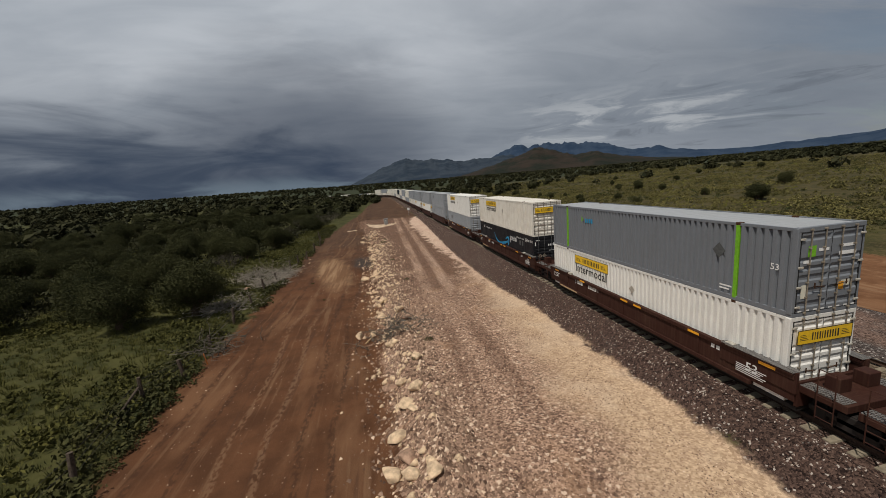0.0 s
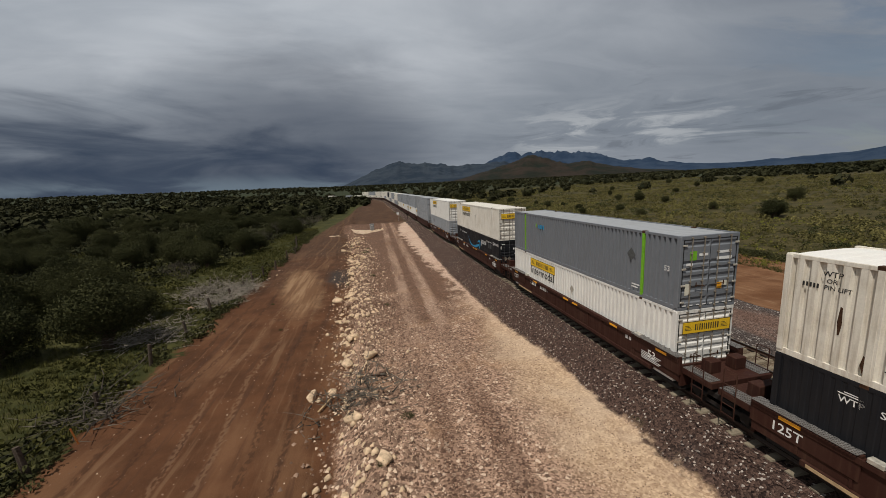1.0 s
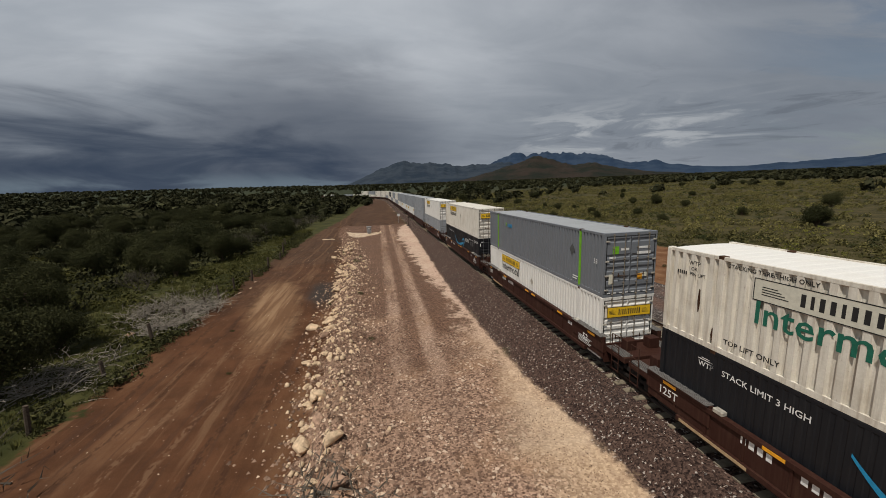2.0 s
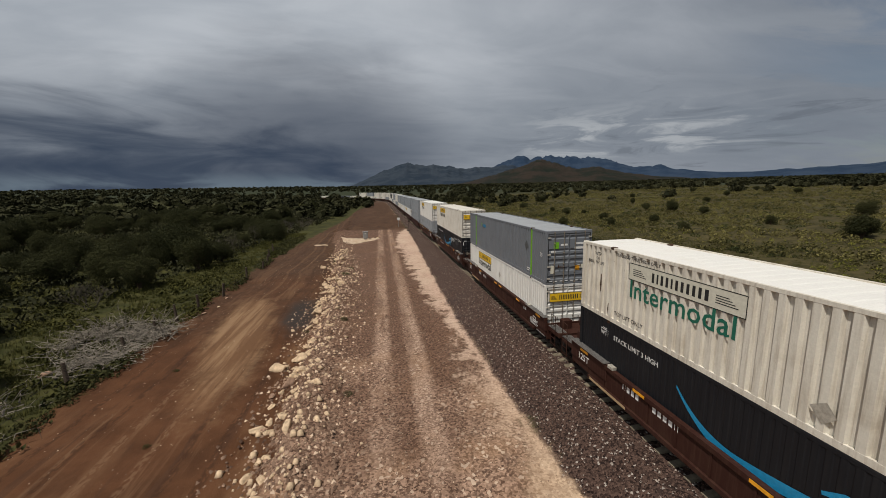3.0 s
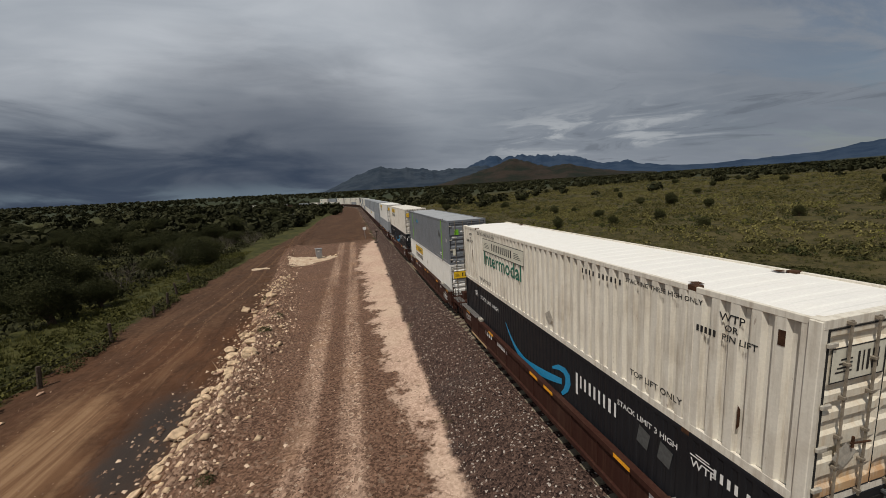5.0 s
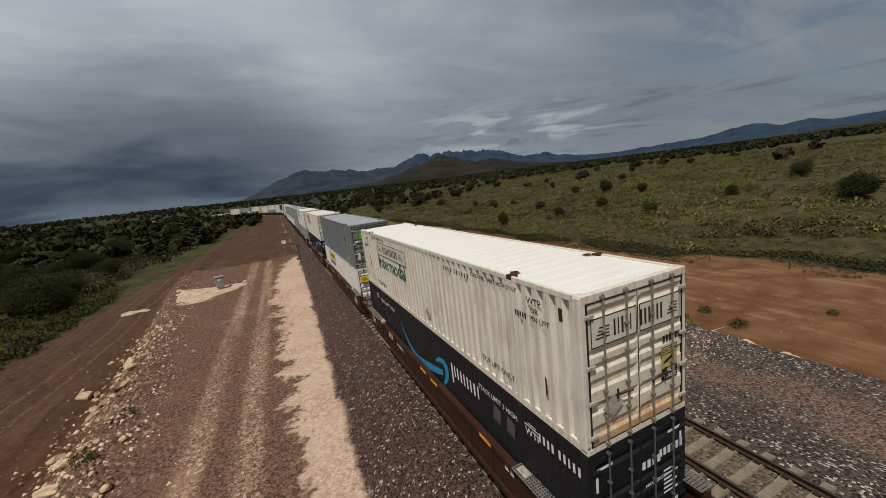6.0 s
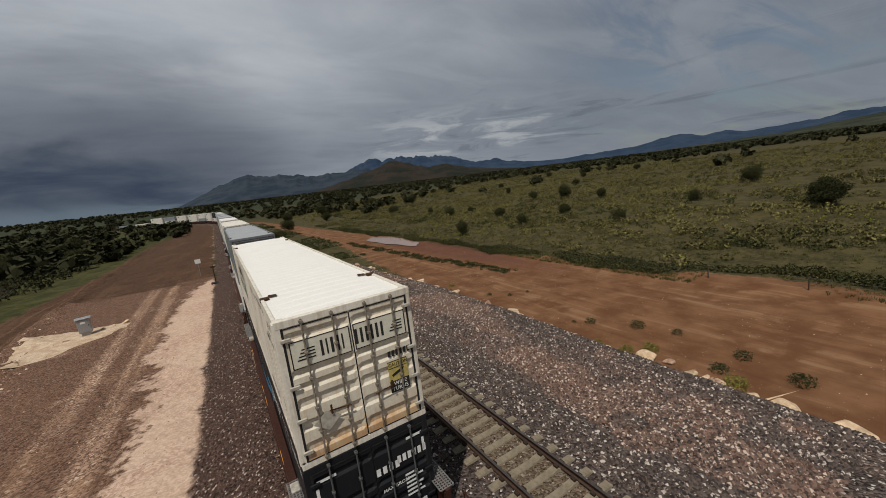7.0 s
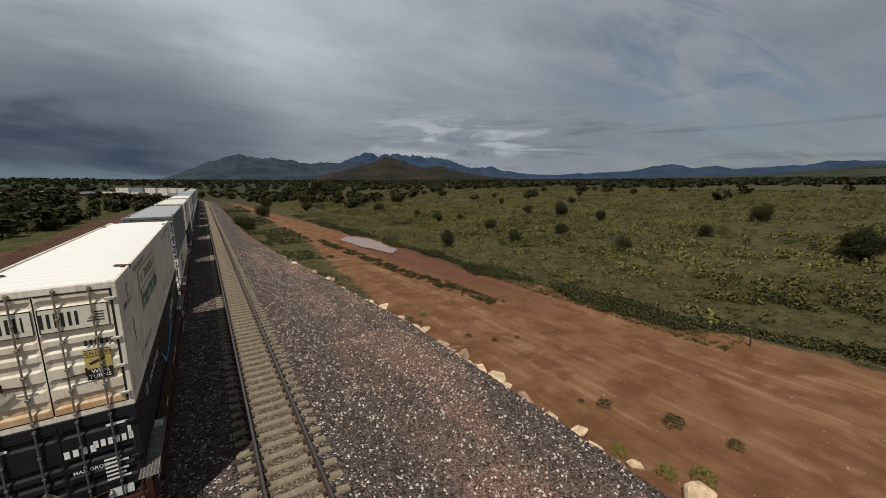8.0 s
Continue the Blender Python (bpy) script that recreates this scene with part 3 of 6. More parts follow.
def rocky(name, lo, hi, scale):
    m, n, b = material(name, 0.95)
    b.inputs["Specular IOR Level"].default_value = 0.05
    pos = n.add("ShaderNodeNewGeometry").outputs["Position"]
    f = n.noise(n.scaled(pos, (1, 1, 2.5)), scale, 6, 0.65)
    n.put(b.inputs["Base Color"], n.mix(n.step(f, 0.38, 0.62), lo, hi))
    bump(n, b, n.noise(pos, scale * 3, 5), 0.5, 9)
    return m


# the blue of far haze is painted into the next two slope colours
M_FAR_BLUE = rocky("haze_tinted_rock", (0.020, 0.036, 0.066), (0.032, 0.050, 0.082), 0.006)
M_FAR_GREY = rocky("haze_tinted_slopes", (0.020, 0.030, 0.045), (0.036, 0.047, 0.062), 0.006)
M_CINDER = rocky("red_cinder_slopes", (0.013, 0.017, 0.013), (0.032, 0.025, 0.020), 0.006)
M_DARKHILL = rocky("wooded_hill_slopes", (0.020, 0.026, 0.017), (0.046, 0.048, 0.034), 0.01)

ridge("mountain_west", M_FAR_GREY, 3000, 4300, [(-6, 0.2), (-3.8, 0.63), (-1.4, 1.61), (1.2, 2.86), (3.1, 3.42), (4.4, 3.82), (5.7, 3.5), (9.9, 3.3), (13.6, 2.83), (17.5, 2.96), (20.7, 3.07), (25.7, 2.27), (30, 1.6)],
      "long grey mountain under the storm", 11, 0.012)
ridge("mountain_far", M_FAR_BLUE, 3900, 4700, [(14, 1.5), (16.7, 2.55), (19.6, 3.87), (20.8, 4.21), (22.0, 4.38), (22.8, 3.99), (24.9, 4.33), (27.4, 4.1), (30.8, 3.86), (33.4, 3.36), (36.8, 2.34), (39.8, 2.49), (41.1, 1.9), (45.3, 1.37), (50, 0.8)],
      "distant mountain range tinted blue with painted haze", 21, 0.012)
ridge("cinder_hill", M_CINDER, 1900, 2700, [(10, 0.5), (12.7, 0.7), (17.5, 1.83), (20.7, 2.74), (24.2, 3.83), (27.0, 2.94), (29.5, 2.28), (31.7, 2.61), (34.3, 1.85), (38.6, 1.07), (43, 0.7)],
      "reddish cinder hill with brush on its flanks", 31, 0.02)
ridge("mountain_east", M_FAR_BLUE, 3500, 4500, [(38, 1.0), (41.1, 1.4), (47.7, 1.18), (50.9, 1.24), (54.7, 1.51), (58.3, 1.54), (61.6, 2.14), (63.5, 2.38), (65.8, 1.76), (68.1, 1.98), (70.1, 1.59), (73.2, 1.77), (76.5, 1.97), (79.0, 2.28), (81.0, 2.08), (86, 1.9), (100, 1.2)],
      "low hills on the horizon tinted blue with painted haze", 41, 0.03)
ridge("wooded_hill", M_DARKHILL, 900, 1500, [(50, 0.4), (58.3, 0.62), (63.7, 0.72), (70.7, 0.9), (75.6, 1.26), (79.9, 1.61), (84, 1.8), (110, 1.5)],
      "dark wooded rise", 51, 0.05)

# ---------------------------------------------------------------- the train
BOX_L, BOX_W, BOX_H = 16.15, 2.59, 2.89
SPEED = 9.7
LEFT_SIDE = Matrix(((0, 0, -1, 0), (-1, 0, 0, 0), (0, 1, 0, 0), (0, 0, 0, 1)))
RIGHT_SIDE = Matrix(((0, 0, 1, 0), (1, 0, 0, 0), (0, 1, 0, 0), (0, 0, 0, 1)))
REAR_END = Matrix(((1, 0, 0, 0), (0, 0, -1, 0), (0, 1, 0, 0), (0, 0, 0, 1)))


def on_left(y, z, out=0.004):
    return Matrix.Translation((-BOX_W / 2 - out, y, z)) @ LEFT_SIDE


def on_right(y, z, out=0.004):
    return Matrix.Translation((BOX_W / 2 + out, y, z)) @ RIGHT_SIDE


def on_rear(x, z, out=0.03):
    return Matrix.Translation((x, -BOX_L / 2 - out, z)) @ REAR_END


WORDS = {}


def letters(name, text, size, mat, parent, m, spread=1.0, label=""):
    """Words in the built-in font, as a mesh, middle-left at the origin of m."""
    key = (text, size, spread)
    if key in WORDS:
        me = WORDS[key].copy()
        me.materials.clear()
        me.materials.append(mat)
        return tagged(part(name, me, mat, parent, label, m), kind="stuff")
    cu = bpy.data.curves.new("word", "FONT")
    cu.body, cu.size, cu.align_y, cu.space_character, cu.resolution_u = text, size, "CENTER", spread, 2
    cu.offset = size * 0.012
    ob = bpy.data.objects.new("word", cu)
    scene.collection.objects.link(ob)
    bpy.context.view_layer.update()
    me = bpy.data.meshes.new_from_object(ob.evaluated_get(bpy.context.evaluated_depsgraph_get()))
    bpy.data.objects.remove(ob)
    WORDS[key] = me
    me.materials.clear()
    me.materials.append(mat)
    return tagged(part(name, me, mat, parent, label, m), kind="stuff")


def flat_shape(points):
    bm = bmesh.new()
    bm.faces.new([bm.verts.new((x, y, 0)) for x, y in points])
    return bm


def flat_rects(rects):
    bm = bmesh.new()
    for x0, y0, x1, y1 in rects:
        bm.faces.new([bm.verts.new((x, y, 0)) for x, y in ((x0, y0), (x1, y0), (x1, y1), (x0, y1))])
    return bm


def bars_like(widths, h, gap, slant=0.0):
    """A row of upright bars in place of lettering that is not spelt out."""
    bm, x = bmesh.new(), 0.0
    for w in widths:
        bm.faces.new([bm.verts.new(p) for p in ((x, -h / 2, 0), (x + w, -h / 2, 0), (x + w + slant, h / 2, 0), (x + slant, h / 2, 0))])
        x += w + gap
    return bm


def wave(a, b, pitch, depth):
    """Outline of a corrugated wall from a to b: (along, in) pairs."""
    n = max(1, round((b - a) / pitch))
    p = (b - a) / n
    pts = [(a, 0.0)]
    for i in range(n):
        s = a + i * p
        pts += [(s + 0.46 * p, 0.0), (s + 0.58 * p, depth), (s + 0.88 * p, depth), (s + p, 0.0)]
    return pts


def wall_sheet(side, pitch, depth):
    bm = bmesh.new()
    pts = wave(-BOX_L / 2 + 0.1, BOX_L / 2 - 0.1, pitch, depth)
    lo = [bm.verts.new((side * (BOX_W / 2 - 0.004 - d), y, 0.16)) for y, d in pts]
    hi = [bm.verts.new((side * (BOX_W / 2 - 0.004 - d), y, BOX_H - 0.1)) for y, d in pts]
    for i in range(len(pts) - 1):
        bm.faces.new((lo[i], lo[i + 1], hi[i + 1], hi[i]))
    return bm


def roof_sheet():
    bm = bmesh.new()
    pts = wave(-BOX_L / 2 + 0.06, BOX_L / 2 - 0.06, 0.42, 0.010)
    rows = []
    for x, drop in ((-BOX_W / 2 + 0.05, 0.03), (-BOX_W / 4, 0.004), (0, 0.0), (BOX_W / 4, 0.004), (BOX_W / 2 - 0.05, 0.03)):
        rows.append([bm.verts.new((x, y, BOX_H - 0.012 - drop - (d if abs(x) < 1.1 else 0))) for y, d in pts])
    for a, b in zip(rows, rows[1:]):
        for i in range(len(pts) - 1):
            bm.faces.new((a[i], b[i], b[i + 1], a[i + 1]))
    return bm


def door_leaf(x0, x1):
    """Half of the rear: a leaf with flat-bottomed horizontal troughs."""
    bm = bmesh.new()
    pts, z = [(0.13, 0.0)], 0.13
    for lo, hi in ((0.28, 0.46), (0.72, 0.9), (1.16, 1.34), (1.5, 1.62), (1.78, 1.9), (2.46, 2.6)):
        pts += [(lo, 0.0), (lo + 0.05, 0.04), (hi, 0.04), (hi + 0.05, 0.0)]
    pts.append((BOX_H - 0.14, 0.0))
    rows = [[bm.verts.new((x, -BOX_L / 2 + d * (0 if e else 1), z)) for z, d in pts] for x, e in ((x0, 1), (x0 + 0.08, 0), (x1 - 0.08, 0), (x1, 1))]
    for a, b in zip(rows, rows[1:]):
        for i in range(len(pts) - 1):
            bm.faces.new((a[i], b[i], b[i + 1], a[i + 1]))
    return bm


def container(m, label, wall, roof, doors, group="containers on the train", post=None, pitch=0.30, detail=2, frame_mat=None, depth=0.075):
    """A 53-foot container, base in the middle of its floor, doors to the rear."""
    c = empty("shipping_container", m, label, "container", group)
    fm = frame_mat or wall
    half = BOX_L / 2
    part("side_wall", wall_sheet(-1, pitch, depth), wall, c)
    part("side_wall", wall_sheet(1, pitch, depth), wall, c)
    part("roof", roof_sheet(), roof, c)
    part("floor", boxes([(-1.24, -half + 0.05, 0.05, 1.24, half - 0.05, 0.14)]), M_CAR_DARK, c)
    part("front_wall", boxes([(-1.2, half - 0.06, 0.12, 1.2, half - 0.02, BOX_H - 0.06)]), wall, c)
    for s in (-1, 1):
        x0, x1 = sorted((s * (BOX_W / 2 - 0.07), s * BOX_W / 2))
        part("bottom_rail", boxes([(x0, -half, 0.0, x1 + (0.012 if s > 0 else 0), half, 0.17)], 0.008), fm, c)
        part("top_rail", boxes([(x0, -half, BOX_H - 0.11, x1, half, BOX_H)], 0.008), fm, c)
        for y0, y1 in ((-half, -half + 0.16), (half - 0.16, half)):
            part("corner_post", boxes([(x0 - 0.03, y0, 0.1, x1 + 0.03, y1, BOX_H - 0.02)] if s < 0 else [(x0 - 0.03, y0, 0.1, x1 + 0.003, y1, BOX_H - 0.02)], 0.01), fm, c)
        for y in (-6.1, 6.1):
            part("intermediate_post", boxes([(x0, y - 0.07, 0.1, x1 + 0.004, y + 0.07, BOX_H - 0.01)] if s > 0 else [(x0 - 0.004, y - 0.07, 0.1, x1, y + 0.07, BOX_H - 0.01)], 0.006), post or fm, c)
            if detail > 1:
                part("lift_casting", boxes([(s * 1.21 - 0.09, y - 0.09, BOX_H - 0.09, s * 1.21 + 0.09, y + 0.09, BOX_H + 0.012)], 0.008), M_RUSTED, c, "rusty casting at the lifting post")
    part("header", boxes([(-BOX_W / 2, -half - 0.004, BOX_H - 0.14, BOX_W / 2, -half + 0.12, BOX_H + 0.004)], 0.01), fm, c)
    part("sill", boxes([(-BOX_W / 2, -half - 0.004, 0.0, BOX_W / 2, -half + 0.12, 0.13)], 0.01), fm, c)
    for s in (-1, 1):
        x0, x1 = sorted((s * 0.012, s * 1.2))
        d = part("door", door_leaf(x0, x1), doors, c)
        for x in (0.32, 0.86):
            r = [((s * x, -half - 0.055, 0.05), (s * x, -half - 0.055, BOX_H - 0.03), 0.019)]
            part("lock_rod", rod(r), M_PLACARD if wall is M_BLACK else M_ROD, d)
            if detail > 1:
                part("rod_bracket", boxes([(s * x - 0.032, -half - 0.078, z, s * x + 0.032, -half - 0.004, z + 0.05) for z in (0.1, 0.62, 1.1, 1.7, 2.2, BOX_H - 0.1)], 0.006), M_PLACARD if wall is M_BLACK else M_ROD, d)
        if detail > 1:
            part("door_handle", rod([((s * 0.25, -half - 0.08, 0.95), (s * 0.66, -half - 0.08, 1.0), 0.015), ((s * 0.62, -half - 0.08, 0.93), (s * 0.62, -half - 0.08, 1.1), 0.02)]), M_RUSTED, d, "rusty door handle")
            part("gasket", boxes([(s * 1.185 - 0.02, -half - 0.006, 0.13, s * 1.185 + 0.02, -half + 0.02, BOX_H - 0.14), (s * 0.010 - 0.004, -half + 0.002, 0.13, s * 0.010 + 0.004, -half + 0.02, BOX_H - 0.14), (min(s * 0.02, s * 1.19), -half - 0.008, BOX_H - 0.165, max(s * 0.02, s * 1.19), -half + 0.02, BOX_H - 0.142), (min(s * 0.02, s * 1.19), -half - 0.008, 0.132, max(s * 0.02, s * 1.19), -half + 0.02, 0.150)]), M_GASKET, d)
            for z in (0.3, 0.95, 1.6, 2.5):
                part("hinge", boxes([(s * 1.16 - 0.08, -half - 0.05, z, s * 1.16 + 0.10, -half - 0.008, z + 0.07)], 0.01), M_CHROME if wall not in (M_BLACK,) else M_BLACK, d)
    for x in (-1, 1):
        for y in (-1, 1):
            for z in (0.0, BOX_H - 0.11):
                part("corner_casting", boxes([(x * 1.21 - 0.09, y * (half - 0.085) - 0.09, z - 0.004, x * 1.21 + 0.09, y * (half - 0.085) + 0.09, z + 0.118)], 0.012), fm, c)
    return c


def outline_bars(w, h, t):
    return flat_rects([(0, 0, w, t), (0, h - t, w, h), (0, t, t, h - t), (w - t, t, w, h - t)])


def maker_banner(parent, m, w, h, paper, ink, word=(0.05, 0.035, 0.05, 0.05, 0.035, 0.05, 0.05, 0.05, 0.05, 0.05, 0.06)):
    """The owner's banner: a bordered sheet with a ribbon and plain bars."""
    b = part("banner", flat_rects([(0, 0, w, h)]), paper, parent, "bordered banner with dark bars", m)
    part("border", outline_bars(w, h, 0.025), ink, b, "", Matrix.Translation((0, 0, 0.003)))
    k = w / 2.1
    part("owner_mark", bars_like([v * k for v in word], h * 0.52, 0.05 * k), ink, b, "dark bars", Matrix.Translation((w * 0.26, h * 0.5, 0.003)))
    for x in (0.05, 0.80):
        part("ribbon", flat_rects([(w * x, h * (0.30 + 0.11 * i), w * (x + 0.15 - 0.02 * i), h * (0.34 + 0.11 * i)) for i in range(4)]), ink, b, "", Matrix.Translation((0, 0, 0.003)))
    return b


def swoosh(parent, m):
    """A smile-shaped arc that ends in a hooked tip; its origin is the upper end."""
    n = 28
    up, lo = [], []
    for i in range(n + 1):
        t = i / n
        x = 4.35 * t
        y = 1.92 - 0.95 * (1 - (1 - min(1.0, t / 0.46)) ** 2.3) + (0.50 * ((t - 0.42) / 0.58) ** 1.5 if t > 0.42 else 0)
        th = 0.05 + 0.26 * math.sin(math.pi * min(1, 0.04 + t * 0.78)) ** 0.9
        up.append((x, y + th * 0.5))
        lo.append((x, y - th * 0.5))
    bm = bmesh.new()
    a, b = [bm.verts.new((x, y, 0)) for x, y in up], [bm.verts.new((x, y, 0)) for x, y in lo]
    for i in range(n):
        bm.faces.new((b[i], b[i + 1], a[i + 1], a[i]))
    s = part("arc_mark", bm, M_BLUE, parent, "sky-blue arc painted on the side", m)
    top = [(3.78, 1.72), (4.15, 1.95), (4.55, 2.02), (4.80, 1.90), (4.84, 1.62), (4.70, 1.30), (4.40, 1.02)]
    low = [(3.80, 1.64), (4.18, 1.78), (4.46, 1.80), (4.56, 1.70), (4.56, 1.52), (4.46, 1.28), (4.30, 1.08)]
    bm = bmesh.new()
    a, b = [bm.verts.new((x, y, 0)) for x, y in top], [bm.verts.new((x, y, 0)) for x, y in low]
    for i in range(len(top) - 1):
        bm.faces.new((b[i], b[i + 1], a[i + 1], a[i]))
    part("arc_tip", bm, M_BLUE, s, "", Matrix.Translation((0, 0, 0.001)))
    return s


def prime_black(m, full=True):
    c = container(m, "black steel shipping container with a blue arc on its side", M_BLACK, M_BLACK, M_BLACK, detail=2 if full else 1, pitch=0.24, depth=0.014)
    for place, s in ((on_left, 1), (on_right, -1)):
        swoosh(c, place(s * 2.66, 0.14))
        part("owner_mark", bars_like((0.09, 0.07, 0.09, 0.09, 0.08, 0.08, 0.08, 0.10, 0.07), 0.38, 0.12), M_INK_WHITE, c, "white bars", place(s * -2.45, 2.10))
        part("owner_mark", bars_like((0.1,), 0.66, 0.07), M_INK_WHITE, c, "white bar", place(s * -2.45, 1.97, 0.005))
        if full:
            for y in (6.55, -6.25):
                letters("stencil", "WTP", 0.24, M_INK_WHITE, c, place(s * y, 2.32))
                part("bracket_mark", flat_rects([(-0.02, 0.14, 0.5, 0.17), (0.1, 0.2, 0.38, 0.225)]), M_INK_WHITE, c, "", place(s * y, 2.32))
            letters("stencil", "STACK LIMIT 3 HIGH", 0.25, M_INK_WHITE, c, place(s * 5.75, 2.34))
            letters("stencil", "STACK LIMIT 3 HIGH", 0.19, M_INK_WHITE, c, place(s * -4.2, 2.38))
            part("number_mark", bars_like((0.05, 0.06, 0.06, 0.06, 0.0, 0.06, 0.06, 0.05, 0.06, 0.06, 0.05), 0.2, 0.07), M_INK_WHITE, c, "white bars", place(s * -6.72, 2.42))
            for y in (-5.05, -5.65):
                part("placard_holder", flat_shape([(-0.2, -0.2), (0.12, -0.26), (0.2, 0.16), (-0.12, 0.24)]), M_PLACARD, c, "grey placard holder", place(s * y, 2.0))
    if full:
        part("corner_mark", flat_rects([(-1.12, 2.52, -0.75, 2.58), (0.75, 2.52, 1.12, 2.58), (-1.16, 2.1, -1.10, 2.42), (1.10, 2.1, 1.16, 2.42)]), M_INK_WHITE, c, "white corner marks", on_rear(0, 0, 0.012))
        part("number_mark", bars_like((0.09, 0.09, 0.09, 0.09), 0.17, 0.05), M_INK_WHITE, c, "white bars", on_rear(0.02, 2.1, 0.012))
        part("number_mark", bars_like((0.08,) * 6, 0.17, 0.04), M_INK_WHITE, c, "white bars", on_rear(0.50, 2.17, 0.012))
        letters("stencil", "MAX GROSS", 0.11, M_INK_WHITE, c, on_rear(0.1, 1.62, 0.012))
        part("owner_mark", flat_rects([(0.62, 1.7 - 0.1 * i, 0.62 + w, 1.75 - 0.1 * i) for i, w in enumerate((0.30, 0.42, 0.24, 0.40, 0.34, 0.42))]), M_INK_WHITE, c, "white weight lines", on_rear(0, 0, 0.012))
        for x in (-0.72, -0.35):
            part("placard_holder", flat_shape([(0, -0.2), (0.2, 0), (0, 0.2), (-0.2, 0)]), M_ROD, c, "grey placard holder", on_rear(x, 1.2, 0.014))
        part("notice", flat_rects([(0.6, 0.75, 1.05, 0.98)]), M_INK_WHITE, c, "white notice", on_rear(0, 0, 0.012))
    return c


def cream_box(m):
    c = container(m, "weathered cream shipping container with rust streaks", M_BEIGE, M_BEIGE_ROOF, M_BEIGE_DOOR, pitch=0.33, depth=0.08)
    for place, s in ((on_left, 1), (on_right, -1)):
        maker_banner(c, place(s * 5.1, 1.92), 4.3, 0.60, M_SIGN, M_INK)
        letters("word", "Intermodal", 0.90, M_INK_GREEN, c, place(s * 5.05, 1.58), 1.02, "green lettering")
        letters("stencil", "TOP LIFT ONLY", 0.22, M_INK, c, place(s * 5.8, 0.42))
        letters("stencil", "TOP LIFT ONLY", 0.20, M_INK, c, place(s * -4.6, 0.48))
        letters("stencil", "STACKING THREE HIGH ONLY", 0.16, M_INK, c, place(s * 5.85, 2.66))
        letters("stencil", "STACKING THREE HIGH ONLY", 0.14, M_INK, c, place(s * -4.4, 2.62))
        part("number_mark", bars_like((0.06, 0.06, 0.06, 0.06, 0.0, 0.06, 0.06, 0.06, 0.06, 0.06, 0.06), 0.13, 0.09), M_INK, c, "black bars", place(s * -2.75, 2.52))
        for y in (7.2, -6.65):
            letters("stencil", "WTP", 0.20, M_INK, c, place(s * y, 2.5))
            letters("stencil", "OR", 0.16, M_INK, c, place(s * (y - 0.1), 2.32))
            letters("stencil", "PIN LIFT", 0.16, M_INK, c, place(s * (y - 0.06), 2.15))
            part("number_mark", bars_like((0.05,) * 5, 0.12, 0.03), M_INK, c, "black bars", place(s * (y + 0.42), 2.15))
        part("rust_run", flat_shape([(0, 0.75), (0.05, 0.72), (0.07, 0.3), (0.04, 0.02), (0.0, 0.0), (-0.03, 0.35)]), M_RUSTED, c, "rust streak", place(s * 6.75, 1.0, 0.001))
        part("rust_run", flat_shape([(0, 0.5), (0.07, 0.46), (0.1, 0.2), (0.03, 0.0), (-0.04, 0.25)]), M_RUSTED, c, "rust streak", place(s * 6.2, 0.2, 0.001))
        part("rust_run", flat_shape([(0, 0.45), (0.05, 0.4), (0.05, 0.1), (0.0, 0.0)]), M_RUSTED, c, "rust streak", place(s * -7.05, 0.62, 0.001))
        part("placard_holder", flat_shape([(0, -0.25), (0.25, 0), (0.04, 0.25), (-0.25, 0.05)]), M_CHROME, c, "bent metal placard holder", place(s * -0.95, 0.58))
        part("latch_plate", flat_rects([(0, 0, 0.10, 0.24)]), M_RUSTED, c, "small worn plate", place(s * -7.55, 2.35))
    for x, w in ((-1.12, 1.08), (0.03, 1.08)):
        b = part("banner", flat_rects([(0, 0, w, 0.52)]), M_SIGN, c, "bordered banner across the doors", on_rear(x, 1.95, 0.012))
        part("border", outline_bars(w, 0.52, 0.02), M_INK, b, "", Matrix.Translation((0, 0, 0.003)))
        part("owner_mark", bars_like((0.045, 0.03, 0.05, 0.05, 0.03) if x < 0 else (0.05, 0.05, 0.05, 0.05, 0.05, 0.05), 0.3, 0.055), M_INK, b, "dark bars", Matrix.Translation((0.52 if x < 0 else 0.02, 0.26, 0.004)))
        part("ribbon", flat_rects([((0.1 if x < 0 else 0.72) + 0.03 * i, 0.14 + 0.06 * i, (0.42 if x < 0 else 1.0), 0.165 + 0.06 * i) for i in range(4)]), M_INK, b, "", Matrix.Translation((0, 0, 0.004)))
    part("number_mark", bars_like((0.055,) * 6, 0.13, 0.03), M_INK, c, "dark bars", on_rear(0.64, 1.62, 0.012))
    sign = part("warning_plate", flat_rects([(0.6, 0.78, 1.03, 1.46)]), M_FADED, c, "black and yellow wide-turn warning plate", on_rear(0, 0, 0.012))
    part("warning_band", flat_rects([(0.6, 1.30, 1.03, 1.315), (0.6, 1.445, 1.03, 1.46), (0.6, 0.78, 1.03, 1.03)]), M_INK, sign, "black bands", Matrix.Translation((0, 0, 0.003)))
    letters("warning_word", "CAUTION", 0.095, M_INK, sign, Matrix.Translation((0.61, 1.38, 0.006)))
    letters("warning_word", "WIDE", 0.115, M_INK_WHITE, sign, Matrix.Translation((0.68, 0.965, 0.006)))
    letters("warning_word", "TURNS", 0.115, M_INK_WHITE, sign, Matrix.Translation((0.63, 0.85, 0.006)))
    part("rig_mark", flat_shape([(0.68, 1.12), (0.9, 1.2), (0.95, 1.27), (0.86, 1.25), (0.66, 1.17)]), M_INK, sign, "", Matrix.Translation((0, 0, 0.004)))
    part("placard_holder", flat_shape([(0, -0.2), (0.26, 0), (0, 0.2), (-0.26, 0)]), M_CHROME, c, "bent metal placard holder", on_rear(-0.72, 0.82, 0.06))
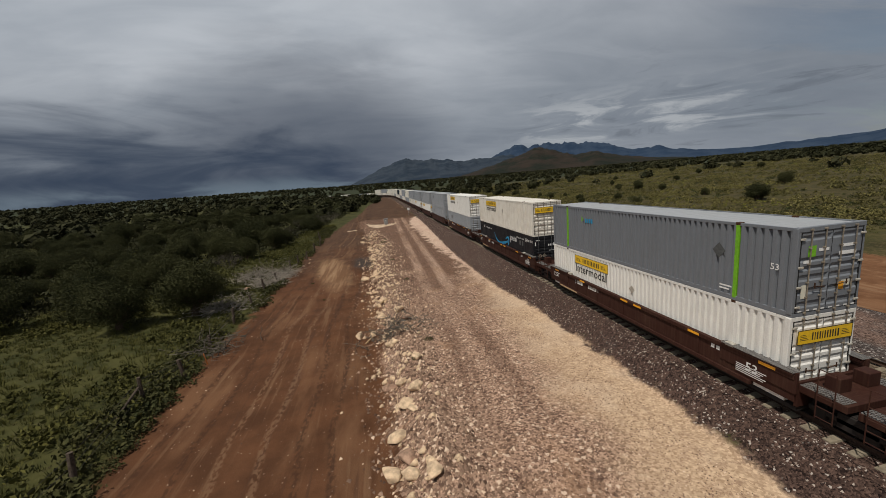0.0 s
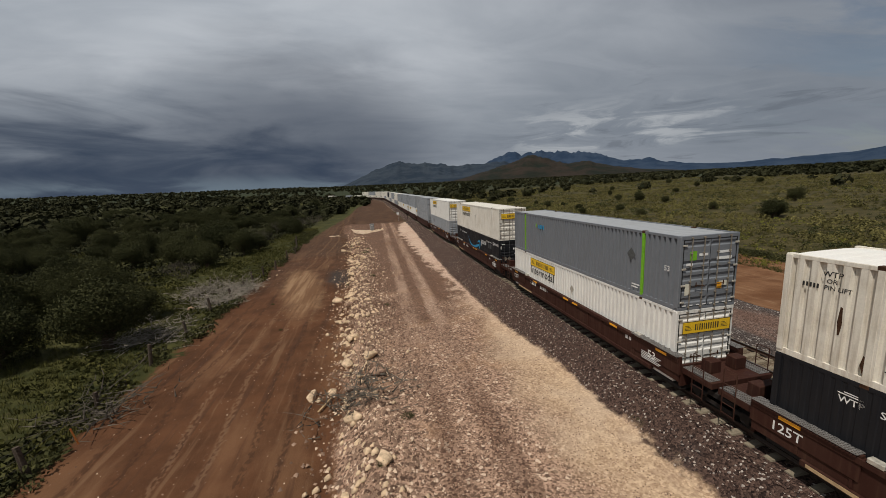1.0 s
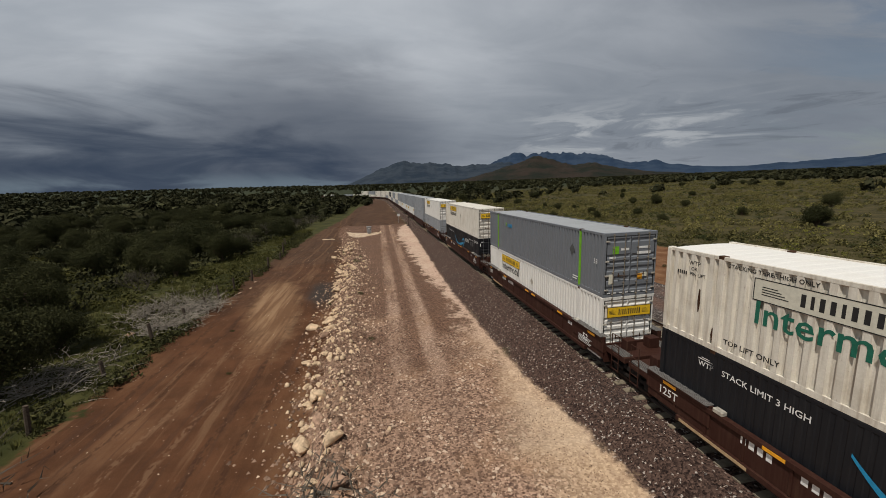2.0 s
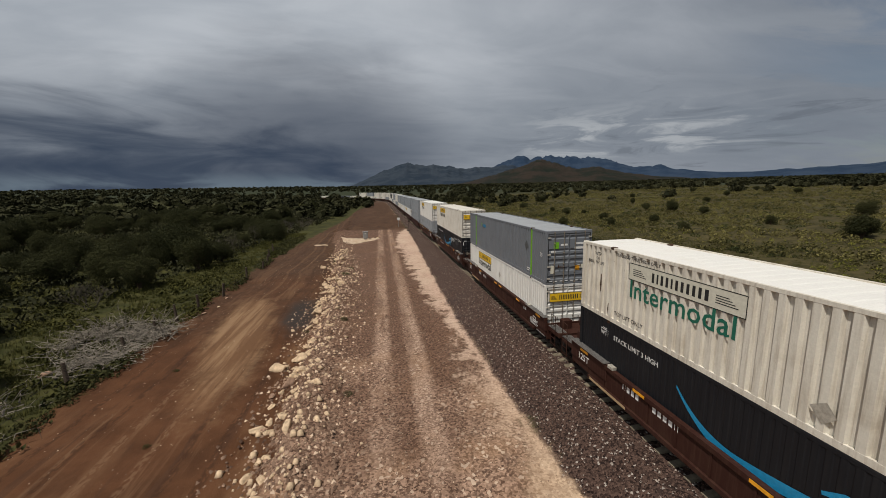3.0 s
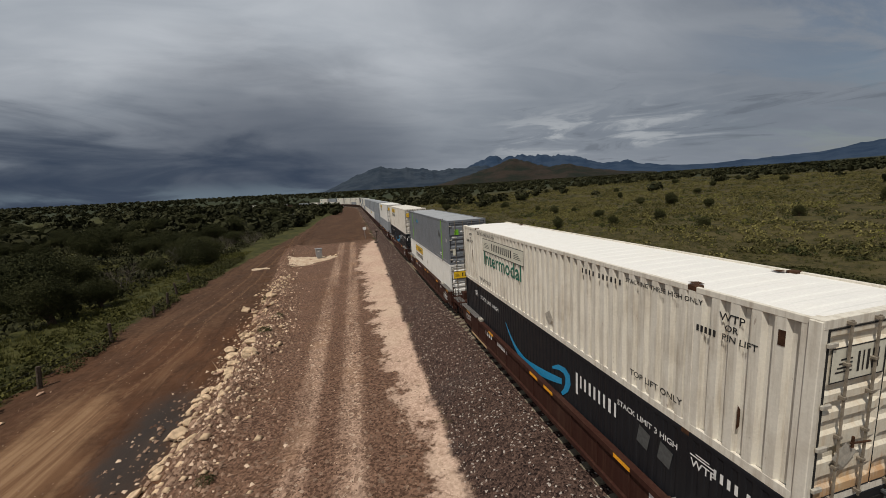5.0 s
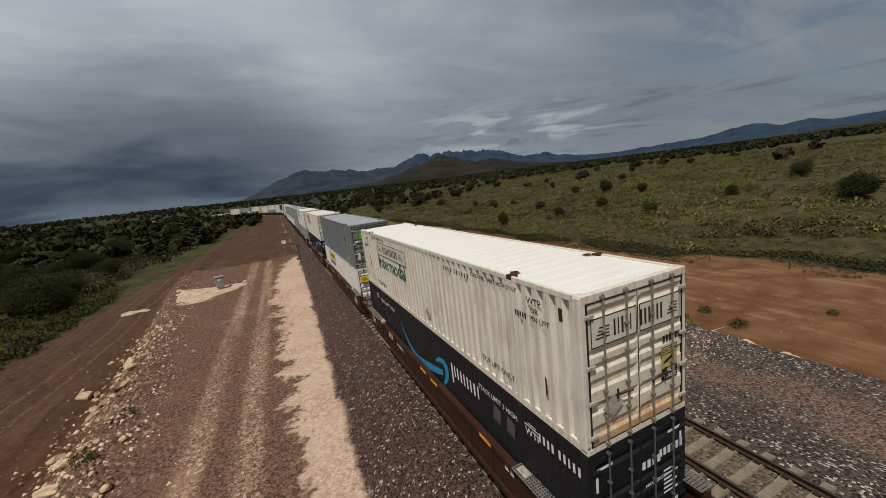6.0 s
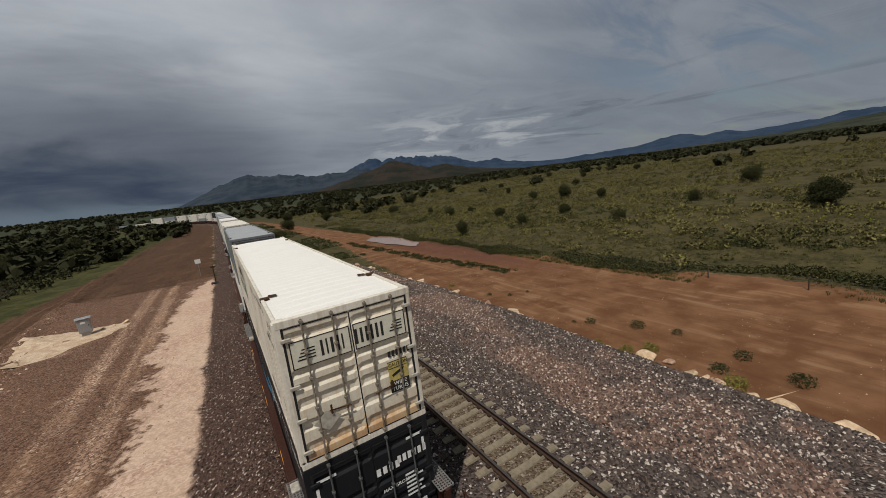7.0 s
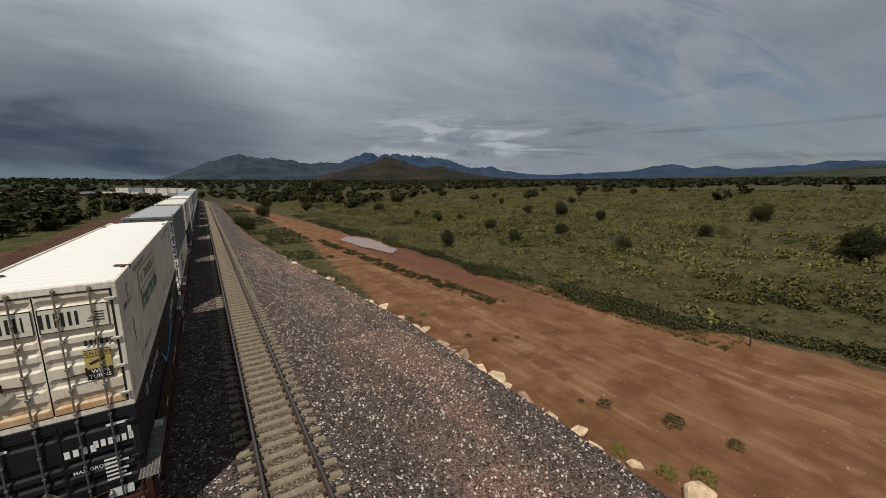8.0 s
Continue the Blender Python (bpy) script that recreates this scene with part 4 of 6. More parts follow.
    for x in (-1.1, 1.1):
        part("scraped_patch", flat_shape([(-0.10, -0.07), (0.07, -0.12), (0.10, 0.05), (-0.07, 0.12)]), M_RUSTED, c, "scraped rusty patch on the roof", Matrix.Translation((x * 0.94, -5.95, BOX_H - 0.002)))
    return c


def grey_green(m):
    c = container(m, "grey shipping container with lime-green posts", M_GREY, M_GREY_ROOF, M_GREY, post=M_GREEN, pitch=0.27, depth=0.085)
    for place, s in ((on_left, 1), (on_right, -1)):
        part("placard_holder", flat_shape([(0, -0.3), (0.28, 0), (0, 0.3), (-0.28, 0)]), M_PLACARD, c, "dark grey placard holder", place(s * -5.4, 1.78))
        part("emblem", flat_rects([(0, 0.1, 0.05, 0.42), (0.09, 0.16, 0.2, 0.36)]), M_GREEN, c, "small green emblem", place(s * 4.3, 1.9))
        part("owner_mark", bars_like((0.16, 0.16, 0.16, 0.16), 0.26, 0.06), M_BLUE, c, "blue bars", place(s * 3.9, 2.1))
        letters("stencil", "53", 0.30, M_INK_WHITE, c, place(s * -7.3, 1.55))
        part("owner_mark", flat_rects([(0, 0, 0.5, 0.06), (0, -0.12, 0.4, -0.06)]), M_INK_WHITE, c, "", place(s * -5.5, 0.45))
    part("emblem", flat_rects([(-0.9, 1.95, -0.6, 2.3)]), M_GREEN, c, "green square on the door", on_rear(0, 0, 0.012))
    part("owner_mark", flat_rects([(-0.5, 2.1, -0.1, 2.2), (0.35, 2.15, 0.95, 2.25), (0.3, 1.9, 0.98, 2.02), (-1.05, 1.75, -0.75, 1.85)]), M_INK_WHITE, c, "white bars", on_rear(0, 0, 0.012))
    part("label_sheet", flat_rects([(-1.05, 0.6, -0.85, 1.05), (0.5, 0.85, 0.85, 1.05)]), M_SIGN, c, "pale paper label", on_rear(0, 0, 0.012))
    part("label_sheet", flat_rects([(0.35, 0.75, 0.62, 1.0)]), M_SAFETY, c, "orange label", on_rear(0, 0, 0.014))
    part("tail_stripe", flat_rects([(-1.1 + 0.3 * i, 0.16, -0.95 + 0.3 * i, 0.21) for i in range(8)]), M_INK_WHITE, c, "reflective tail stripe", on_rear(0, 0, 0.014))
    return c


def white_yellow(m, wall=None, label="white shipping container with a yellow banner", word=True, detail=2):
    c = container(m, label, wall or M_WHITE, wall or M_WHITE, wall or M_WHITE, detail=detail, pitch=0.28)
    for place, s in ((on_left, 1), (on_right, -1)):
        maker_banner(c, place(s * 5.15, 2.06), 3.6, 0.56, M_YELLOW, M_INK)
        if word:
            letters("word", "Intermodal", 0.76, M_INK, c, place(s * 5.1, 1.76), 1.02, "black lettering")
        part("placard_holder", flat_shape([(0, -0.22), (0.22, 0), (0, 0.22), (-0.22, 0)]), M_CHROME, c, "", place(s * -0.5, 1.75))
    maker_banner(c, on_rear(-1.1, 1.95, 0.085), 2.2, 0.5, M_YELLOW, M_INK)
    return c


def grey_plain(m, wall=None, label="plain grey shipping container", detail=1):
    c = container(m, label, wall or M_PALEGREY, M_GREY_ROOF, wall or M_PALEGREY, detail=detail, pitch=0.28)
    for place, s in ((on_left, 1), (on_right, -1)):
        part("side_mark", flat_rects([(0, 0, 1.6, 0.5)]), M_GREY, c, "dark panel", place(s * 5.6, 1.8))
    return c


def white_plain(m, label="plain white shipping container", wall=None):
    c = container(m, label, wall or M_WHITE_OLD, wall or M_WHITE_OLD, wall or M_WHITE_OLD, detail=1, pitch=0.3)
    for place, s in ((on_left, 1), (on_right, -1)):
        part("side_mark", flat_rects([(0, 0, 2.0, 0.55)]), M_INK_GREEN, c, "dark banner", place(s * 5.9, 1.75))
    return c


def wheel_pair():
    bm = bmesh.new()
    turn = Matrix.Rotation(math.pi / 2, 4, "Y")
    for x in (-0.75, 0.75):
        bmesh.ops.create_cone(bm, cap_ends=True, segments=20, radius1=0.42, radius2=0.42, depth=0.12, matrix=Matrix.Translation((x, 0, 0)) @ turn)
        bmesh.ops.create_cone(bm, cap_ends=True, segments=20, radius1=0.45, radius2=0.45, depth=0.03, matrix=Matrix.Translation((x * 0.91, 0, 0)) @ turn)
        for k in range(4):
            a = k * math.pi / 2
            bmesh.ops.create_cube(bm, size=0.1, matrix=Matrix.Translation((x * 1.09, 0.2 * math.cos(a), 0.2 * math.sin(a))))
    bmesh.ops.create_cone(bm, cap_ends=True, segments=10, radius1=0.08, radius2=0.08, depth=1.9, matrix=turn)
    return bm


def truck_under(car, y):
    """A two-axle truck under the joint of two cars."""
    t = part("truck", boxes([(-1.0, y - 0.22, 0.42, 1.0, y + 0.22, 0.78), (-0.4, y - 0.9, 0.78, 0.4, y + 0.9, 0.9)], 0.02), M_CAR_DARK, car, "dark steel truck")
    for s in (-1, 1):
        part("side_frame", boxes([(s * 0.98 - 0.07, y - 1.25, 0.40, s * 0.98 + 0.07, y + 1.25, 0.56), (s * 0.98 - 0.07, y - 0.5, 0.24, s * 0.98 + 0.07, y + 0.5, 0.74),
                                  (s * 0.98 - 0.09, y - 1.08, 0.28, s * 0.98 + 0.09, y - 0.76, 0.62), (s * 0.98 - 0.09, y + 0.76, 0.28, s * 0.98 + 0.09, y + 1.08, 0.62)], 0.02), M_CAR_DARK, t)
    wheels = []
    for dy in (-0.91, 0.91):
        wheels.append(part("wheelset", wheel_pair(), M_CAR_DARK, car, "worn steel wheels on an axle", Matrix.Translation((0, y + dy, 0.42))))
    return wheels


def grate(x0, y0, x1, y1, z, cell):
    """A walkway plate with real holes."""
    items = []
    nx, ny = max(1, round((x1 - x0) / cell)), max(1, round((y1 - y0) / cell))
    for i in range(nx + 1):
        x = x0 + (x1 - x0) * i / nx
        items.append((x - 0.012, y0, z, x + 0.012, y1, z + 0.02))
    for j in range(ny + 1):
        y = y0 + (y1 - y0) * j / ny
        items.append((x0, y - 0.012, z + 0.001, x1, y + 0.012, z + 0.021))
    return boxes(items)


def well_car(m, front, rear, detail=2, group="cars of the train"):
    """A well car; front and rear: how far its ends reach past the container."""
    car = empty("well_car", m, "dark maroon well car with yellow reflectors", "railway car", group)
    a, b = -8.45, 8.45
    for s in (-1, 1):
        x = s * 1.40
        ribs = [(x - 0.045, y - 0.035, 0.58, x + 0.045, y + 0.035, 1.35) for y in np.arange(-7.2, 7.3, 1.2)] if detail > 1 else []
        part("side_sill", boxes([(x - 0.02, a, 0.55, x + 0.02, b, 1.40), (x - 0.09, a, 1.34, x + 0.09, b, 1.50), (x - 0.10, a + 1.4, 0.40, x + 0.10, b - 1.4, 0.56)] + ribs, 0.006 if detail > 1 else 0), M_CAR, car)
        for y0, y1 in ((a - 0.05, a + 2.6), (b - 2.6, b + 0.05)):
            part("end_cheek", boxes([(x - 0.06, y0, 0.85, x + 0.06, y1, 1.58)], 0.01), M_CAR, car)
            if detail > 1:
                part("walkway", grate(min(x, x - s * 0.02) - 0.16, y0 + 0.05, max(x, x - s * 0.02) + 0.16, y1 - 0.1, 1.585, 0.07), M_GRATE, car, "perforated steel walkway")
        if detail > 1:
            for y in (-7.6, -4.6, -1.16, -0.15, 4.0, 7.4):
                part("reflector", boxes([(x + s * 0.092 - 0.006, y - 0.28, 1.37, x + s * 0.092 + 0.006, y + 0.28, 1.47)]), M_SAFETY, car, "yellow reflector strip")
            part("lower_stripe", boxes([(x + s * 0.104 - 0.004, 4.6, 0.43, x + s * 0.104 + 0.004, 6.9, 0.53)]), M_LATH, car, "pale stripe on the lower sill")
            for y in (-6.2, 5.6):
                part("stacking_block", boxes([(x - 0.1, y - 0.16, 1.502, x + 0.1, y + 0.16, 1.64)], 0.02), M_CHROME, car, "worn pale stacking block")
            w = -s
            for txt, y, z, size in (("125T", 7.9, 1.08, 0.40), ("53", -6.85, 1.02, 0.46)):
                letters("stencil", txt, size, M_INK_WHITE, car, Matrix.Translation((x + s * 0.066, w * y, z)) @ (LEFT_SIDE if s < 0 else RIGHT_SIDE))
            for y, n, h in ((4.9, 4, 0.24), (3.4, 5, 0.2), (-5.4, 4, 0.16)):
                part("number_mark", bars_like((0.15,) * n, h, 0.08), M_INK_WHITE, car, "pale bars", Matrix.Translation((x + s * 0.024, w * y, 1.2)) @ (LEFT_SIDE if s < 0 else RIGHT_SIDE))
            part("small_print", flat_rects([(0, -0.07 * i, 1.1 - 0.1 * (i % 3), -0.07 * i + 0.03) for i in range(5)]), M_INK_WHITE, car, "pale lines", Matrix.Translation((x + s * 0.066, w * -6.5, 1.0)) @ (LEFT_SIDE if s < 0 else RIGHT_SIDE))
    part("well_floor", boxes([(-1.3, a, 0.22, 1.3, b, 0.34)]), M_CAR_DARK, car)
    for sign, reach in ((1, front), (-1, rear)):
        y0 = sign * 8.45
        y1 = sign * (8.075 + reach * 0.5 - 0.12)
        lo, hi = sorted((y0, y1))
        part("end_platform", boxes([(-1.3, lo, 0.92, 1.3, hi, 1.16), (-0.45, lo, 0.78, 0.45, hi, 0.92)], 0.015), M_CAR, car)
        part("bulkhead", boxes([(-1.36, y0 - 0.05, 0.4, 1.36, y0 + 0.05, 1.25)]), M_CAR, car)
        for x in (-0.55, 0.55):
            part("stub_post", boxes([(x - 0.24, y1 - sign * 0.75 - 0.2, 1.16, x + 0.24, y1 - sign * 0.75 + 0.2, 1.62)], 0.02), M_CAR, car)
        if detail > 1:
            part("deck_grating", grate(-1.28, lo + 0.1, -0.85, hi - 0.05, 1.165, 0.08), M_GRATE, car, "perforated steel walkway")
            part("deck_grating", grate(0.85, lo + 0.1, 1.28, hi - 0.05, 1.165, 0.08), M_GRATE, car, "perforated steel walkway")
            ys = y1 - sign * 0.25
            part("handrail", rod([((-1.4, ys, 0.4), (-1.4, ys, 2.0), 0.018), ((-1.4, ys - sign * 0.45, 0.4), (-1.4, ys - sign * 0.45, 2.0), 0.018)] + [((-1.4, ys, z), (-1.4, ys - sign * 0.45, z), 0.016) for z in (0.45, 0.8, 1.15, 1.5, 2.0)]), M_CAR, car)
            part("handrail", rod([((1.4, ys, 0.4), (1.4, ys, 2.0), 0.018), ((1.4, ys - sign * 0.45, 0.4), (1.4, ys - sign * 0.45, 2.0), 0.018)] + [((1.4, ys, z), (1.4, ys - sign * 0.45, z), 0.016) for z in (0.45, 0.8, 1.15, 1.5, 2.0)]), M_CAR, car)
    return car, truck_under(car, -8.075 - rear * 0.5)


# stacks from the rear: (gap ahead, upper kind, lower kind)
GAPS = [3.55, 3.8, 5.4, 4.2, 3.7, 5.2] + [3.75, 3.75, 5.2] * 8
KINDS = [("cream", "black"), ("green", "whitey"), ("whiteo", "black"), ("whitey", "grey"), ("grey", "grey"), ("grey", "whitey"), ("grey", "whitey"), ("grey", "white"),
         ("white", "grey"), ("grey", "white"), ("white", "grey"), ("black", "white"), ("white", "white"), ("white", "grey"), ("white", "white"), ("white", "white"), ("grey", "white"), ("white", "white"),
         ("", "white"), ("", "grey"), ("", ""), ("", "white"), ("", ""), ("", "white")]
REAR_START = -13.27
carried_things = []
spinning = []


def build_train():
    makers = {"black": lambda m, d: prime_black(m, d > 1), "cream": lambda m, d: cream_box(m), "green": lambda m, d: grey_green(m),
              "whitey": lambda m, d: white_yellow(m, detail=d, word=d > 1), "whiteo": lambda m, d: white_yellow(m, M_WHITE_OLD, "off-white shipping container with a pale banner and stained doors", detail=d),
              "grey": lambda m, d: grey_plain(m), "white": lambda m, d: white_plain(m)}
    made = {}
    s = REAR_START + BOX_L / 2
    for k, (top, low) in enumerate(KINDS):
        d = 2 if k < 4 else 1
        ahead, behind = GAPS[k], GAPS[k - 1] if k else 3.8
        x, y, turn = on_track(s)
        at = pose(x, y, 0, 0, 0, turn)
        key = ("car", d, ahead, behind) if d == 1 else ("car", k)
        if key in made:
            car = copy_thing(made[key], at)
        else:
            car, wheels = well_car(at, ahead, behind, d)
            made[key] = car
            if k < 3:
                spinning.extend((w, w.matrix_basis.translation.copy()) for w in wheels)
        carried_things.append((car, s, 0.0))
        for kind, z in ((low, 0.36), (top, 3.26)):
            if not kind:
                continue
            key = (kind, d)
            where = at @ Matrix.Translation((0, 0, z))
            if key in made:
                box = copy_thing(made[key], where)
            else:
                box = makers[kind](where, d)
                made[key] = box
            carried_things.append((box, s, z))
        s += BOX_L + ahead


build_train()


def motions():
    """The train rolls ahead at a steady pace; the nearest wheels turn."""
    for ob, s, z in carried_things:
        rows = []
        for i in range(17):
            t = i * 0.5
            x, y, turn = on_track(s + SPEED * t)
            rows.append((t, pose(x, y, z, 0, 0, turn)))
        walk(ob, rows)
    for w, p in spinning:
        walk(w, [(i / 30, pose(p.x, p.y, p.z, -math.degrees(SPEED * i / 30 / 0.42) % 360, 0, 0)) for i in range(241)])

# ---------------------------------------------------------------- plants
rng = np.random.RandomState(7)


def leaf_cloud(count, lobes, size, seed, flatten=1.0):
    """Small leaf sprays spread through lobes (cx, cy, cz, rx, ry, rz); returns verts and faces."""
    r = np.random.RandomState(seed)
    lobes = np.array(lobes, float)
    vol = lobes[:, 3] * lobes[:, 4] * lobes[:, 5]
    pick = r.choice(len(lobes), count, p=vol / vol.sum())
    d = r.normal(size=(count, 3))
    d /= np.linalg.norm(d, axis=1)[:, None]
    rad = r.uniform(0.62, 1.04, count) + 0.13 * np.sin(d[:, 0] * 7 + d[:, 2] * 9 + pick)
    centre = lobes[pick, :3] + d * lobes[pick, 3:] * rad[:, None]
    n = d + r.normal(size=(count, 3)) * 0.55
    n /= np.linalg.norm(n, axis=1)[:, None]
    a = np.cross(n, r.normal(size=(count, 3)))
    a /= np.linalg.norm(a, axis=1)[:, None]
    b = np.cross(n, a)
    s = size * r.uniform(0.6, 1.4, count)[:, None]
    quad = np.stack([centre - a * s, centre - b * s * 0.55 + n * s * 0.3, centre + a * s, centre + b * s * 0.55 + n * s * 0.3], 1)
    return quad.reshape(-1, 3), np.arange(count * 4).reshape(-1, 4)


def scatter(name, template, places, scale, mat, label, category, kind="stuff", squash=None, seed=3):
    """Many copies of a small template joined into one mesh."""
    v, f = template
    v, f = np.asarray(v, float), np.asarray(f)
    r = np.random.RandomState(seed)
    n = len(places)
    a = r.uniform(0, 2 * math.pi, n)
    c, s = np.cos(a), np.sin(a)
    sc = np.broadcast_to(scale, n)
    sq = np.ones(n) if squash is None else squash
    x = v[None, :, 0] * c[:, None] - v[None, :, 1] * s[:, None]
    y = v[None, :, 0] * s[:, None] + v[None, :, 1] * c[:, None]
    z = np.broadcast_to(v[None, :, 2], x.shape) * sq[:, None]
    out = np.stack([x, y, z], 2) * sc[:, None, None] + np.asarray(places)[:, None, :]
    faces = f[None] + (np.arange(n) * len(v))[:, None, None]
    me = bpy.data.meshes.new(name)
    out = out.reshape(-1, 3)
    faces = faces.reshape(-1, f.shape[1])
    me.vertices.add(len(out))
    me.vertices.foreach_set("co", out.astype(np.float32).ravel())
    me.loops.add(faces.size)
    me.loops.foreach_set("vertex_index", faces.astype(np.int32).ravel())
    me.polygons.add(len(faces))
    me.polygons.foreach_set("loop_start", np.arange(0, faces.size, f.shape[1], dtype=np.int32))
    me.materials.append(mat)
    me.update(calc_edges=True)
    me.validate()
    return tagged(new(name, me), label, category, kind=kind)


def branching_trunk(h, w, limbs):
    """A tapered trunk whose limbs grow out of its faces."""
    bm, rings = bmesh.new(), []
    for k in range(6):
        q = k / 5
        rad = (0.05 * w + 0.04) * (1 - q) + 0.02 * w * q
        rings.append([bm.verts.new((rad * math.cos(a * math.pi / 4), rad * math.sin(a * math.pi / 4), h * 0.6 * q - 0.1)) for a in range(8)])
    sides = []
    for lo, hi in zip(rings, rings[1:]):
        for a in range(8):
            sides.append(bm.faces.new((lo[a], lo[(a + 1) % 8], hi[(a + 1) % 8], hi[a])))
    bm.faces.new(rings[-1])
    for k, (_, tip, _) in enumerate(limbs):
        tip = Vector(tip)
        a = int((math.atan2(tip.y, tip.x) % (2 * math.pi)) / (math.pi / 4)) % 8
        face = sides[8 * (1 + k % 3) + a]
        for share in (0.45, 1.0):
            if not face.is_valid:
                break
            start = face.calc_center_median()
            face = bmesh.ops.extrude_discrete_faces(bm, faces=[face])["faces"][0]
            move = (tip - start) * share
            for v in face.verts:
                v.co = start + move + (v.co - start) * (0.7 if share < 1 else 0.35)
    return bm


def juniper(seed, m, h, w, label, category="tree", group="junipers", count=1300, trunk=0.35, mat=None):
    r = np.random.RandomState(seed)
    t = empty("juniper", m, label, category, group)
    lobes = [(0, 0, h * 0.55, w * 0.36, w * 0.36, h * 0.40)]
    limbs = []
    for k in range(8):
        a = k * 2.4 + r.uniform(0, 1)
        d = w * r.uniform(0.18, 0.33)
        z = h * r.uniform(0.28, 0.72)
        s = w * r.uniform(0.16, 0.27)
        lobes.append((d * math.cos(a), d * math.sin(a), z, s, s, s * r.uniform(0.8, 1.2)))
        limbs.append(((0, 0, h * 0.12), (d * math.cos(a), d * math.sin(a), z), 0.018 * w))
    lobes.append((r.uniform(-0.1, 0.1) * w, r.uniform(-0.1, 0.1) * w, h * 0.85, w * 0.15, w * 0.15, h * 0.15))
    v, f = leaf_cloud(count, lobes, 0.034 * (w + h) * 0.52 * math.sqrt(1300 / count) * 1.4, seed)
    v[:, 2] = np.maximum(v[:, 2], 0.05)
    part("crown", mesh_of("crown", v.tolist(), f.tolist(), mat or M_JUNIPER), None, t)
    bm = branching_trunk(h, w, limbs)
    part("trunk", bm, M_BARK, t)
    return t


def at_ground(x, y, sink=0.05, turn=0.0):
    return pose(x, y, float(height(x, y)) - sink, 0, 0, turn)


# junipers that stand singly in the meadow: place, width, height
MEADOW_TREES = [(11.0, 153, 5.6, 3.6), (19.5, 190, 5.5, 3.8), (35.5, 103, 2.5, 2.9), (44.8, 97.5, 2.2, 2.3), (76, 114, 4.0, 3.9), (57, 98, 2.7, 2.0), (77, 104, 2.6, 2.5), (51, 82.5, 2.2, 2.0),
                (69, 80, 1.9, 2.2), (95, 81, 4.2, 3.6), (64, 62.5, 4.6, 4.0), (77, 126, 3.0, 2.5), (54, 114, 2.9, 1.9), (53, 134, 3.2, 2.5), (57, 130, 1.9, 1.7), (76, 202, 4.6, 3.6),
                (55, 176, 4.4, 3.0), (70, 235, 5.2, 4.2), (96, 158, 2.2, 2.5), (165, 200, 4.0, 3.4), (172, 152, 3.7, 3.0), (118, 144, 3.2, 2.1), (44, 240, 6.4, 5.0), (70, 270, 5.4, 4.6),
                (56, 150, 2.0, 1.8), (270, 145, 3.4, 3.2), (150, 165, 3.2, 2.8), (190, 185, 3.4, 2.8), (66, 63, 3.6, 3.2), (120, 190, 3.0, 2.6), (36, 200, 4.6, 3.6), (27, 236, 6.0, 4.4)]


def build_meadow():
    base = [juniper(100 + k, at_ground(x, y), h, w, "dense dark green juniper bush in the meadow", "bush", "bushes in the meadow", 6000) for k, (x, y, w, h) in enumerate(MEADOW_TREES[:8])]
    for k, (x, y, w, h) in enumerate(MEADOW_TREES[8:]):
        src = base[k % 8]
        sw, sh = MEADOW_TREES[k % 8][2:]
        c = copy_thing(src, at_ground(x, y, 0.05, k * 67.0))
        c.scale = (w / sw, w / sw, h / sh)


